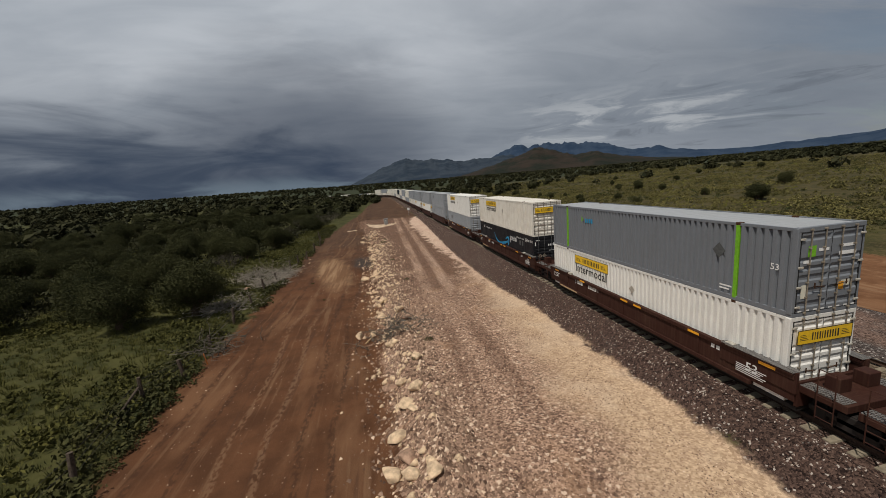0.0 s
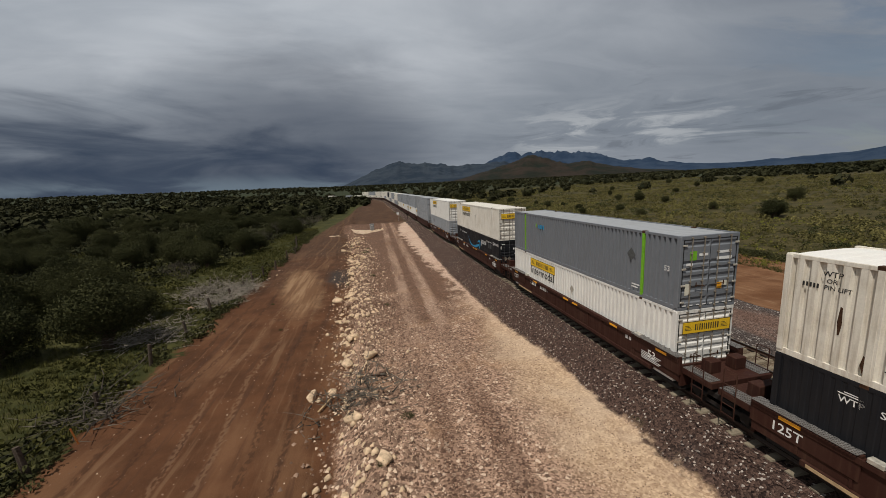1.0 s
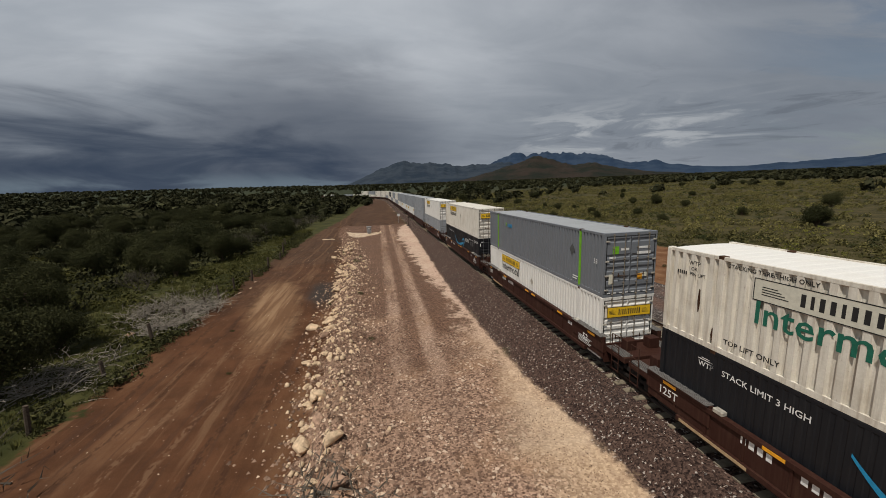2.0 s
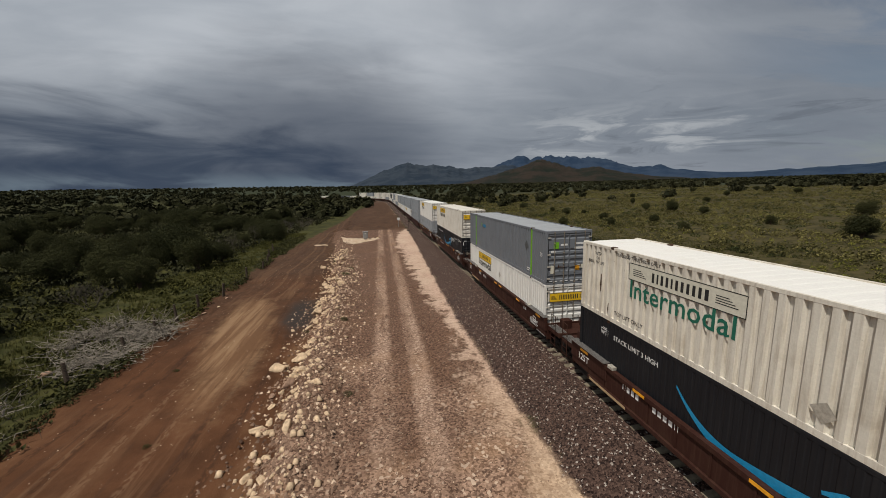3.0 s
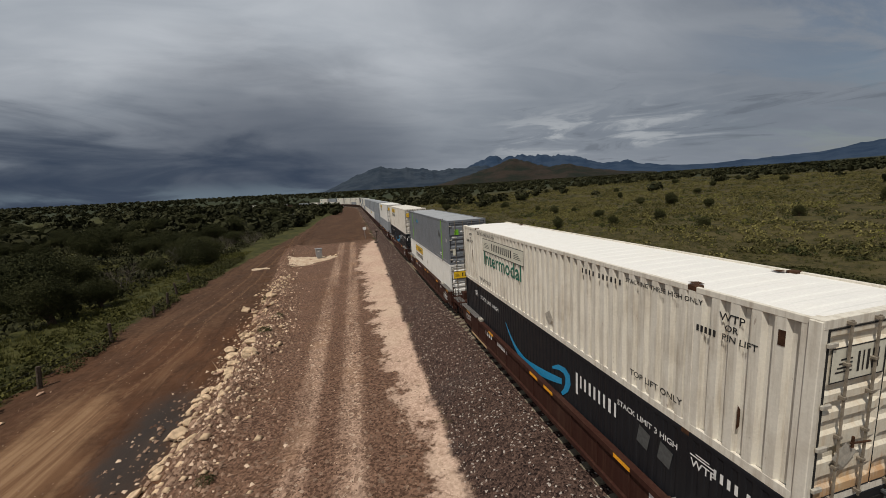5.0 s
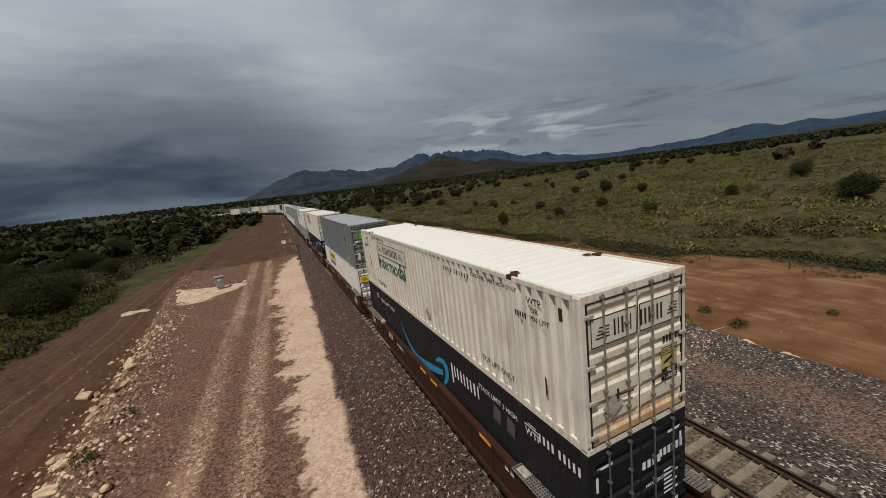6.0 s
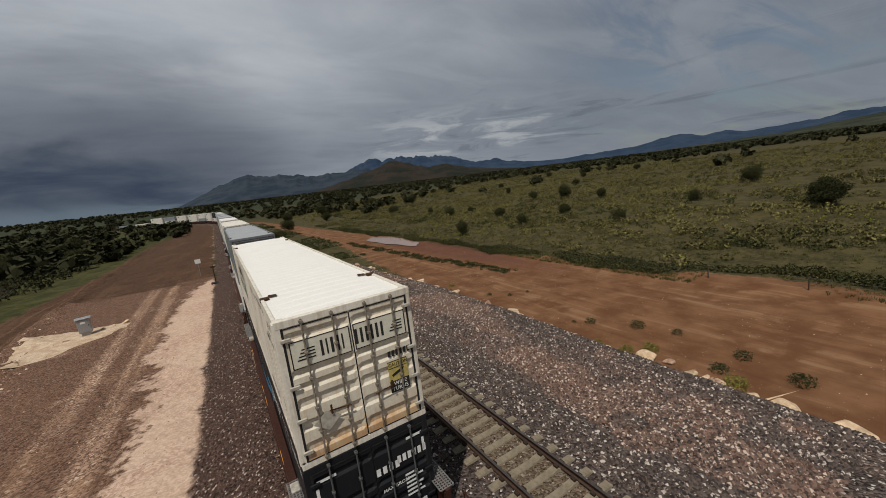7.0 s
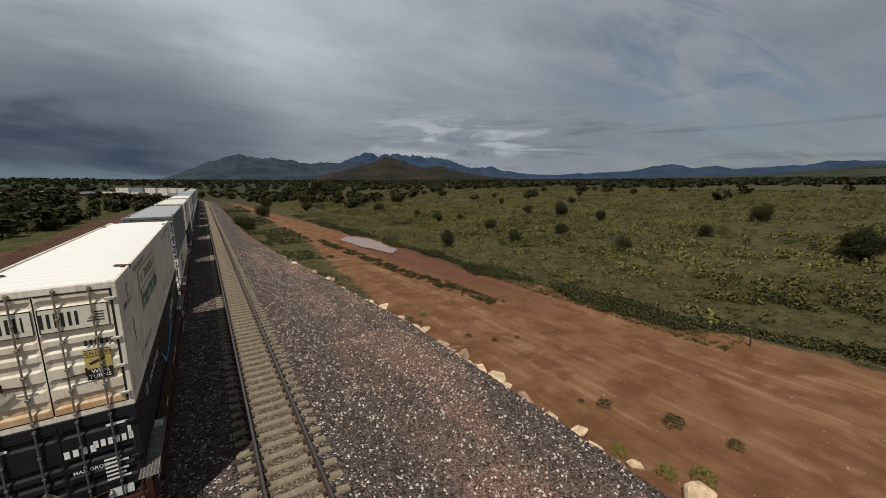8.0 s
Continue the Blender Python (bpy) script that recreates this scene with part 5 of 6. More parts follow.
def build_woods():
    """The juniper wood west of the road; the nearest trees are things of their own."""
    spots = [(-31.5, 33.5, 6.5, 5.4), (-36.5, 31.5, 5.0, 4.4), (-33.0, 39.5, 4.4, 3.6), (-41.5, 36.5, 6.0, 5.0), (-49, 35, 5.6, 4.6), (-40, 47, 5.5, 4.6), (-46, 43, 6.4, 5.4), (-36, 62, 4.6, 3.8),
             (-34, 71, 5.5, 4.2), (-41, 66, 6.0, 5.0), (-54, 41, 6.2, 5.4), (-61, 36, 5.4, 4.2)]
    base = [juniper(300 + k, at_ground(x, y), h, w, "dark green juniper tree at the edge of the wood", "tree", "trees of the wood", 15000) for k, (x, y, w, h) in enumerate(spots[:6])]
    for k, (x, y, w, h) in enumerate(spots[6:]):
        c = copy_thing(base[k % 6], at_ground(x, y, 0.05, 40 * k))
        q = w / spots[k % 6][2]
        c.scale = (q, q, q)
    r = np.random.RandomState(12)
    n = 0
    while n < 235:
        x, y = r.uniform(-130, -30), r.uniform(12, 210)
        if x > np.interp(y, (10, 28, 34, 44, 60, 80, 130, 210), (-110, -72, -52, -38, -34, -31.5, -27, -24)) or r.rand() < 0.2:
            continue
        q = r.uniform(0.6, 1.15)
        c = copy_thing(base[n % 6], at_ground(x, y, 0.05, r.uniform(0, 360)))
        c.scale = (q * r.uniform(0.9, 1.2), q * r.uniform(0.9, 1.2), q * r.uniform(0.8, 1.05))
        n += 1
    # woods too far to count
    tv, tf = leaf_cloud(46, [(0, 0, 0.5, 0.55, 0.55, 0.5), (0.3, 0.1, 0.4, 0.4, 0.4, 0.4), (-0.25, 0.2, 0.35, 0.4, 0.4, 0.35)], 0.26, 5)
    pts, sc = [], []
    while len(pts) < 7600:
        d = 60 + 1500 * r.rand() ** 1.6
        a = radians(r.uniform(-75, 95))
        x, y = d * math.sin(a), d * math.cos(a)
        u = float(across(np.array(x), np.array(y)))
        if u < 0:
            if u > -13 or x > -24 and y < 210 or d < 150 and x > -125:
                continue
            if r.rand() < 0.15 + 0.25 * (float(rough2(x, y, 45, 61)) > 0.3):
                continue
        else:
            if u < 30 or d < 190:
                continue
            edge = 330 + 60 * float(rough2(x, y, 60, 62)) - 0.4 * max(0, 120 - x)
            if d < edge and r.rand() > 0.04 + 0.10 * (x < 90):
                continue
            if r.rand() < 0.4 * (float(rough2(x, y, 80, 63)) > 0.25):
                continue
        pts.append((x, y, float(height(x, y)) - 0.2))
        sc.append(r.uniform(2.6, 5.2))
    low = leaf_cloud(38, [(0, 0, 0.30, 0.50, 0.50, 0.34), (0.3, 0.1, 0.25, 0.34, 0.34, 0.25)], 0.11, 15)
    under = []
    while len(under) < 3400:
        x, y = r.uniform(-125, -26), r.uniform(26, 200)
        if x < np.interp(y, (26, 34, 44, 60, 80, 130, 200), (-74, -54, -40, -35.5, -32, -27.5, -24.5)):
            under.append((x, y, float(height(x, y)) - 0.1))
    scatter("wood_scrub", low, under, r.uniform(0.9, 2.8, len(under)), M_WOODS, "dark brown-green scrub under the junipers", "scrub", seed=16)
    scatter("far_woods", (tv, tf), pts, np.array(sc), M_WOODS, "dark juniper woods reaching to the hills", "woods")


def build_brush():
    """Sagebrush and grass of the meadow, weeds along the roads."""
    r = np.random.RandomState(21)
    shrub = leaf_cloud(30, [(0, 0, 0.26, 0.44, 0.44, 0.30), (0.2, 0.1, 0.2, 0.32, 0.32, 0.2)], 0.115, 8)
    weed = leaf_cloud(58, [(0, 0, 0.24, 0.44, 0.44, 0.26), (0.25, 0.1, 0.2, 0.34, 0.34, 0.2), (-0.2, 0.2, 0.15, 0.3, 0.3, 0.16)], 0.085, 9)
    blades = []
    for k in range(15):
        a, q = k * 2.4, 0.022 + 0.008 * (k % 3)
        dx, dy = math.cos(a), math.sin(a)
        b = 0.05 + 0.30 * ((k * 7) % 15) / 15
        blades += [(dx * b - dy * q, dy * b + dx * q, 0), (dx * b + dy * q, dy * b - dx * q, 0), (dx * (b + 0.16), dy * (b + 0.16), 0.36 + 0.07 * (k % 4))]
    tuft = (np.array(blades), np.arange(45).reshape(-1, 3))

    def fill(n, xr, yr, keep, bias=1.0):
        out = []
        while len(out) < n:
            x = xr[0] + (xr[1] - xr[0]) * r.rand() ** bias
            y = r.uniform(*yr)
            if keep(x, y):
                out.append((x, y))
        p = np.array(out)
        return np.column_stack([p, height(p[:, 0], p[:, 1]) - 0.03])

    def patchy(x, y, seed, k):
        return float(rough2(x, y, 6, seed)) + 0.6 * float(rough2(x, y, 19, seed + 1)) > k

    field = fill(20000, (33.0, 240), (28, 300), lambda x, y: patchy(x, y, 70, -0.45) and (x > 42 + 5 * float(rough2(x, y, 14, 75)) or r.rand() < 0.12), 1.6)
    scatter("sagebrush", shrub, field, 0.45 + 1.45 * r.rand(len(field)) ** 1.8, M_SAGE, "grey-green sagebrush over the meadow", "brush")
    dusky = fill(2600, (42.0, 230), (30, 290), lambda x, y: patchy(x, y, 140, -0.1), 1.6)
    scatter("dark_brush", weed, dusky, 0.6 + 1.1 * r.rand(len(dusky)) ** 2, M_WEED, "dark green low brush among the sage", "brush", seed=17)
    gold = fill(2200, (31, 200), (28, 260), lambda x, y: patchy(x, y, 80, 0.35), 1.8)
    scatter("rabbitbrush", shrub, gold, r.uniform(0.4, 0.9, len(gold)), M_RABBIT, "yellow-green brush in patches", "brush", seed=5)
    right_grass = fill(11000, (29.8, 64), (30, 190), lambda x, y: patchy(x, y, 90, -0.4), 1.8)
    scatter("meadow_grass", tuft, right_grass, r.uniform(0.3, 0.65, len(right_grass)), M_GRASS, "dry grass tufts at the meadow's edge", "grass", seed=6)
    verge = fill(2600, (28.4, 38.5), (30, 190), lambda x, y: abs(x - float(verge_line(y)) - 0.4 - 0.8 * float(rough2(0, y, 7, 95))) < 0.8 + 1.2 * float(rough2(x, y, 4, 96)))
    scatter("verge_weeds", weed, verge, r.uniform(0.4, 1.2, len(verge)), M_VERGE, "dark green weeds along the dirt road", "weeds", seed=7)
    lot = fill(24000, (-70, -25.6), (2, 110), lambda x, y: patchy(x, y, 100, -0.55) and x < -26.2 + 0.7 * float(rough2(x, y, 3, 105)))
    scatter("west_grass", tuft, lot, r.uniform(0.28, 0.75, len(lot)), M_GRASS_WEST, "grass of the clearing west of the road", "grass", seed=8)
    lot = fill(3600, (-70, -25.6), (2, 110), lambda x, y: patchy(x, y, 110, -0.05) and x < -26.0 + 0.8 * float(rough2(x, y, 4, 115)))
    scatter("west_brush", shrub, lot, 0.4 + 1.0 * r.rand(len(lot)) ** 2, M_BRUSH_WEST, "low green brush west of the road", "brush", seed=9)
    lot = fill(520, (-28.4, -25.4), (2, 100), lambda x, y: patchy(x, y, 120, 0.1))
    scatter("fence_weeds", weed, lot, 0.4 + 1.1 * r.rand(len(lot)) ** 1.6, M_VERGE, "weeds along the fence", "weeds", seed=10)
    bank = fill(1800, (9.5, 20.5), (76, 260), lambda x, y: patchy(x, y, 130, -0.15) and np.interp(y, SLOPE_Y, SLOPE_X) + 0.8 < x < np.interp(y, (76, 95, 130, 260), (16.5, 19.0, 20.0, 18.5)))
    scatter("bank_weeds", weed, bank, r.uniform(0.3, 0.75, len(bank)), M_WEED, "weeds on the bank below the ballast", "weeds", seed=11)
    strip = fill(420, (20.5, 25.5), (78, 125), lambda x, y: abs(x - np.interp(y, (78, 95, 125), (24.3, 22.6, 20.8))) < 0.9)
    scatter("strip_weeds", weed, strip, r.uniform(0.3, 0.75, len(strip)), M_WEED, "weeds between the wheel tracks and the mud", "weeds", seed=12)


def bare_shrub(seed, x, y, h):
    """A leafless grey shrub: forked stems that split into fine twigs."""
    r = np.random.RandomState(seed)
    verts, faces = [], []

    def shoot(p, d, length, rad, depth):
        q = p + d * length
        side = np.cross(d, (0.3, 0.2, 1.0))
        side /= np.linalg.norm(side) + 1e-6
        up = np.cross(side, d)
        k = len(verts)
        for c, w in ((p, rad), (q, rad * 0.55)):
            verts.extend([c + side * w, c - side * w * 0.5 + up * w * 0.87, c - side * w * 0.5 - up * w * 0.87])
        faces.extend([(k, k + 1, k + 4, k + 3), (k + 1, k + 2, k + 5, k + 4), (k + 2, k, k + 3, k + 5)])
        if depth:
            for _ in range(3 if depth < 4 else 4):
                e = d + r.normal(size=3) * 0.48 + np.array([0, 0, 0.10])
                shoot(q, e / np.linalg.norm(e), length * r.uniform(0.55, 0.85), rad * 0.6, depth - 1)

    for k in range(5):
        d = np.array([math.cos(k * 1.26) * 0.7, math.sin(k * 1.26) * 0.7, 1.0]) + r.normal(size=3) * 0.15
        shoot(np.array([0.1 * math.cos(k), 0.1 * math.sin(k), -0.1]), d / np.linalg.norm(d), h * 0.33, 0.05, 4)
    ob = new("bare_shrub", mesh_of("bare_shrub", verts, faces, M_GREYTWIG))
    ob.matrix_basis = at_ground(x, y, 0.05)
    return tagged(ob, "leafless grey shrub at the edge of the wood", "shrub", "bare shrubs")


M_GREYTWIG = leafy("grey_twigs", (0.045, 0.038, 0.030), (0.135, 0.115, 0.092))
for _k, (_x, _y, _h) in enumerate([(-31.0, 108.0, 4.2), (-33.5, 99.0, 4.6), (-28.5, 118.0, 3.8), (-34.5, 83.0, 3.6), (-36.0, 55.0, 3.0)]):
    bare_shrub(700 + _k, _x, _y, _h)
build_meadow()
build_woods()
build_brush()

# single weed clumps on the roads: place and size
for k, (x, y, s) in enumerate([(-11.7, 18.8, 0.75), (-12.8, 16.0, 0.6), (-11.8, 34.4, 0.6), (-12.8, 44.5, 0.7), (-13.4, 61.5, 0.8), (-16.0, 70.1, 1.2), (-13.7, 58.0, 1.1), (-15.6, 45, 0.5), (18.3, 63.4, 1.0), (19.6, 60.9, 1.3),
                               (20.2, 58.8, 0.9), (19.5, 55.3, 1.2), (17.6, 64.2, 0.5), (18.8, 72.0, 0.6), (17.7, 73.5, 0.7), (20.4, 71.5, 0.5), (16.4, 59.6, 1.1), (17.2, 58.7, 1.3), (16.0, 61.2, 1.0), (18.6, 52.8, 1.4), (17.4, 55.5, 1.2),
                               (16.2, 76.5, 0.8), (17.2, 79, 0.9), (16.5, 54.5, 1.5), (23.8, 50.5, 0.9), (-22.2, 40.5, 0.45), (-20.0, 33.5, 0.4)]):
    v, f = leaf_cloud(520, [(0, 0, 0.16, 0.45, 0.42, 0.30), (0.25, 0.1, 0.1, 0.3, 0.3, 0.2)], 0.036, 500 + k)
    v *= s * 0.85
    v[:, 2] = np.maximum(v[:, 2], 0)
    ob = new("weed_clump", mesh_of("weed_clump", v.tolist(), f.tolist(), M_RABBIT if x > 15 and x < 17.3 else M_WEED))
    ob.matrix_basis = at_ground(x, y, 0.02)
    tagged(ob, "low green weed clump on bare gravel", "weed", "weeds on the roads")


def dead_branches(name, x, y, w, d, count, seed, label, mat=None):
    r = np.random.RandomState(seed)
    verts, faces = [], []
    def stick(p, q, rad):
        t = np.cross(q - p, (0.1, 0.2, 1.0))
        t *= rad / (np.linalg.norm(t) + 1e-6)
        k, up = len(verts), np.array([0, 0, rad * 1.4])
        verts.extend([p - t, p + t, p + up, q])
        faces.extend([(k, k + 1, k + 3), (k + 1, k + 2, k + 3), (k + 2, k, k + 3)])

    heaps = r.normal(size=(7, 2)) * np.array([w * 0.33, d * 0.33])
    for _ in range(count):
        c = heaps[r.randint(7)] + r.normal(size=2) * 0.75
        p = np.array([c[0], c[1], float(height(x + c[0], y + c[1])) - float(height(x, y)) + 0.45 * r.rand() ** 2])
        q = p
        step = r.normal(size=3) * np.array([1.0, 1.0, 0.35])
        step[2] = abs(step[2])
        step *= r.uniform(0.35, 0.75) / np.linalg.norm(step)
        for k in range(3):
            e = q + step + r.normal(size=3) * 0.10
            stick(q, e, 0.050 - 0.011 * k)
            stick(e, e + r.normal(size=3) * 0.24 + np.array([0, 0, 0.06]), 0.020)
            q = e
    ob = new(name, mesh_of(name, verts, faces, mat or M_TWIG))
    ob.matrix_basis = pose(x, y, float(height(x, y)))
    return tagged(ob, label, "branches", kind="stuff")


dead_branches("brush_pile", -29.8, 48.5, 5.5, 8.0, 620, 1, "bleached dead branches heaped by the fence")
dead_branches("brush_pile", -29.0, 35.0, 2.6, 3.2, 160, 2, "bleached dead branches heaped by the fence")
dead_branches("brush_pile", -26.0, 24.0, 1.0, 2.6, 60, 5, "dead twigs lying along the fence", M_GREYTWIG)
dead_branches("tumbleweed_heap", -13.6, 21.4, 2.0, 0.8, 80, 4, "dry brown twigs on the rocky bank", M_GREYTWIG)

# ---------------------------------------------------------------- tracks
RAIL_PROFILE = [(-0.07, -0.172), (0.07, -0.172), (0.07, -0.155), (0.012, -0.13), (0.012, -0.045), (0.037, -0.03), (0.037, -0.004), (0.026, 0.0), (-0.026, 0.0), (-0.037, -0.004), (-0.037, -0.03), (-0.012, -0.045), (-0.012, -0.13), (-0.07, -0.155)]


def rail(side):
    stations = list(np.arange(-20, BEND_Y, 20)) + list(np.arange(BEND_Y, 620, 6))
    verts, faces, slot = [], [], []
    n = len(RAIL_PROFILE)
    for s in stations:
        x, y, turn = on_track(s, side)
        c, q = math.cos(radians(turn)), math.sin(radians(turn))
        verts += [(x + px * c, y + px * q, pz) for px, pz in RAIL_PROFILE]
    for i in range(len(stations) - 1):
        for k in range(n):
            j = (k + 1) % n
            faces.append((i * n + k, i * n + j, (i + 1) * n + j, (i + 1) * n + k))
            slot.append(1 if 6 <= k <= 8 else 0)
    me = mesh_of("rail", verts, faces, [M_RAIL, M_RAIL_HEAD])
    me.polygons.foreach_set("material_index", slot)
    return me


def tie_mesh():
    prof = [(-1.3, -0.20), (-0.95, -0.175), (-0.55, -0.178), (-0.3, -0.205), (0.3, -0.205), (0.55, -0.178), (0.95, -0.175), (1.3, -0.20)]
    verts, faces = [], []
    for y, cut in ((-0.14, -0.09), (-0.11, 0.0), (0.11, 0.0), (0.14, -0.09)):
        verts += [(x, y, z + cut) for x, z in prof]
    n = len(prof)
    for r in range(3):
        for k in range(n - 1):
            faces.append((r * n + k, r * n + k + 1, (r + 1) * n + k + 1, (r + 1) * n + k))
    faces += [(0, n, 2 * n, 3 * n), (n - 1, 4 * n - 1, 3 * n - 1, 2 * n - 1)]
    return verts, faces


def track(centre, label, first, single):
    t = empty("railway_track", pose(0, 0, 0), label, "railway track", kind="structure")
    for s in (-0.7525, 0.7525):
        part("rail", rail(centre + s), None, t, "rusty steel rail with a worn bright head")
    tv, tf = tie_mesh()
    me = mesh_of("tie", tv, tf, M_CONCRETE)
    rest, clips = [], []
    for k in range(860):
        s = -18 + 0.61 * k
        x, y, turn = on_track(s, centre)
        if first <= k < first + single:
            ob = new("tie", me)
            ob.parent = t
            ob.matrix_basis = pose(x, y, 0, 0, 0, turn)
        else:
            rest.append((x, y, turn))
        if first <= k < first + single:
            for rx in (-0.7525, 0.7525):
                for e in (-0.12, 0.12):
                    clips.append((x + rx + e - 0.045, y - 0.07, -0.18, x + rx + e + 0.045, y + 0.07, -0.115))
    verts, faces = [], []
    for x, y, turn in rest:
        c, q = math.cos(radians(turn)), math.sin(radians(turn))
        k = len(verts)
        verts += [(x + a * c - b * q, y + a * q + b * c, z) for a, b, z in tv]
        faces += [tuple(i + k for i in f) for f in tf]
    tagged(part("far_ties", mesh_of("far_ties", verts, faces, M_CONCRETE), None, t, "concrete ties farther along the line"), kind="stuff")
    cv, cf = [], []
    for x0, y0, z0, x1, y1, z1 in clips:
        k = len(cv)
        cv += [(x, y, z) for z in (z0, z1) for x, y in ((x0, y0), (x1, y0), (x1, y1), (x0, y1))]
        cf += [(k + 4, k + 5, k + 6, k + 7), (k, k + 1, k + 5, k + 4), (k + 1, k + 2, k + 6, k + 5), (k + 2, k + 3, k + 7, k + 6), (k + 3, k, k + 4, k + 7)]
    tagged(part("rail_clips", mesh_of("rail_clips", cv, cf, M_CLIP), None, t, "rusty rail clips"), kind="stuff")


# ---------------------------------------------------------------- rocks and stones
def rock_mesh(seed, flat=0.7):
    r = np.random.RandomState(seed)
    bm = bmesh.new()
    for _ in range(16):
        d = r.normal(size=3)
        d /= np.linalg.norm(d)
        bm.verts.new(d * r.uniform(0.75, 1.05) * np.array([1.0, 0.75, flat]) * 0.5)
    bmesh.ops.convex_hull(bm, input=bm.verts[:])
    loose = [v for v in bm.verts if not v.link_faces]
    bmesh.ops.delete(bm, geom=loose, context="VERTS")
    bmesh.ops.bevel(bm, geom=bm.edges[:], offset=0.03, segments=1, affect="EDGES")
    me = bpy.data.meshes.new("rock")
    bm.to_mesh(me)
    bm.free()
    return me


def build_rocks():
    r = np.random.RandomState(33)
    pale, red = [], []
    for k in range(9):
        me = rock_mesh(k, 0.55 + 0.05 * (k % 4))
        me.materials.append(M_ROCK)
        pale.append(me)
        me = me.copy()
        me.materials.clear()
        me.materials.append(M_ROCK_RED)
        red.append(me)

    def put(x, y, s, k, label, group):
        ob = new("rock", (red if r.rand() < 0.16 else pale)[k % 9])
        ob.matrix_basis = pose(x, y, float(height(x, y)) + s * 0.10, r.uniform(-18, 18), r.uniform(-18, 18), r.uniform(0, 360)) @ Matrix.Diagonal((s, s * r.uniform(0.8, 1.2), s, 1))
        tagged(ob, label, "rock", group)

    n = 0
    for x, y, s in ((-16.1, 22.9, 0.8), (-15.2, 23.2, 0.55), (-12.7, 16.1, 0.75), (-14.2, 28.6, 0.7), (-13.1, 24.8, 0.95), (-12.8, 22.4, 0.8), (-14.5, 25.6, 0.9), (-13.9, 26.5, 0.7), (-13.6, 22.9, 0.5), (-14.4, 21.8, 0.5),
                    (-14.1, 11.0, 0.9), (-14.4, 9.2, 1.0), (-13.7, 8.6, 0.8), (-13.0, 8.0, 0.9), (-14.0, 13.0, 0.6), (-14.9, 40.1, 0.9), (-16.2, 39.4, 1.0), (-14.2, 56.9, 0.9), (-14.7, 54.7, 0.8)):
        put(x, y, s * 1.25, n, "pale limestone block on the bank of the road", "rocks on the bank")
        n += 1
    while n < 195:
        y = r.uniform(3, 72)
        dense = float(np.interp(y, (3, 14, 20, 30, 36, 50, 72), (0.7, 0.35, 0.4, 0.6, 1.0, 1.0, 0.6)))
        if r.rand() > dense:
            continue
        x = float(np.interp(y, BERM_Y, BERM_X)) + 0.9 + r.normal() * 0.55
        put(x, y, 0.28 + 0.75 * r.rand() ** 1.9, n, "pale broken stone on the bank of the road", "rocks on the bank")
        n += 1
    for k, (x, y, s) in enumerate(((15.1, 70.5, 1.5), (14.6, 67.1, 1.1), (14.0, 79.6, 1.2), (14.3, 77.0, 0.9), (14.6, 74.2, 1.1), (14.9, 72.6, 1.0), (14.9, 65.3, 0.8), (15.0, 63.8, 0.7), (15.4, 62.8, 0.9), (15.3, 61.8, 0.6),
                                   (16.2, 58.4, 1.1), (16.6, 57.4, 0.6), (15.8, 60.4, 0.6), (15.5, 56.0, 1.2), (15.6, 53.8, 1.3), (15.9, 52.6, 0.9), (15.2, 50.8, 1.4), (14.2, 82.0, 0.7), (14.4, 84.5, 0.6), (14.6, 75.6, 0.8), (14.8, 68.6, 0.9),
                                   (14.2, 88, 0.5), (14.9, 71.4, 0.7), (14.7, 69.4, 0.6), (15.7, 49.0, 0.9), (16.2, 55.0, 0.6))):
        put(x, y, s * 1.3, k, "pale boulder at the foot of the ballast slope", "boulders below the ballast")
    for k in range(60):
        y = r.uniform(46, 110)
        put(float(np.interp(y, SLOPE_Y, SLOPE_X)) + 0.7 + r.normal() * 0.5, y, 0.2 + 0.9 * r.rand() ** 2, k, "small pale stone at the foot of the slope", "boulders below the ballast")
    for k, (x, y, s) in enumerate(((-11.6, 88.8, 0.7), (-11.0, 89.3, 0.6), (-10.2, 89.6, 0.8), (-13.6, 87.5, 0.6), (-12.8, 88.2, 0.4), (-14.2, 87.0, 0.5))):
        put(x, y, s, k, "pale rock beside the cabinet", "rocks by the cabinet")
    for k, (x, y, s) in enumerate(((-25.2, 51.5, 0.5), (-24.6, 53, 0.35), (-25.0, 56, 0.5), (-29.5, 41.5, 0.8), (-24.9, 48.0, 0.3))):
        put(x, y, s, k, "white rock near the fence", "rocks near the fence")
    chip = [(0.5, 0, 0), (-0.35, 0.4, 0.02), (-0.3, -0.42, 0), (0.05, 0.03, 0.5)], [(0, 1, 3), (1, 2, 3), (2, 0, 3)]

    def strew(name, count, xr, yr, size, mat, label, weight=None, seed=1):
        q = np.random.RandomState(seed)
        x, y = q.uniform(*xr, count), yr[0] + (yr[1] - yr[0]) * q.rand(count) ** 1.3
        if weight is not None:
            keep = q.rand(count) < weight(x, y)
            x, y = x[keep], y[keep]
        scatter(name, chip, np.column_stack([x, y, height(x, y) - 0.008]), q.uniform(*size, len(x)), mat, label, "gravel", seed=seed)

    lump = [(0.5, 0.05, 0.1), (-0.02, 0.42, 0.05), (-0.48, 0.1, 0.12), (0.06, -0.4, 0.08), (0.08, 0.02, 0.42), (0, 0, -0.3)], [(0, 1, 4), (1, 2, 4), (2, 3, 4), (3, 0, 4), (1, 0, 5), (2, 1, 5), (3, 2, 5), (0, 3, 5)]
    q = np.random.RandomState(8)
    y = 3 + 75 * q.rand(900)
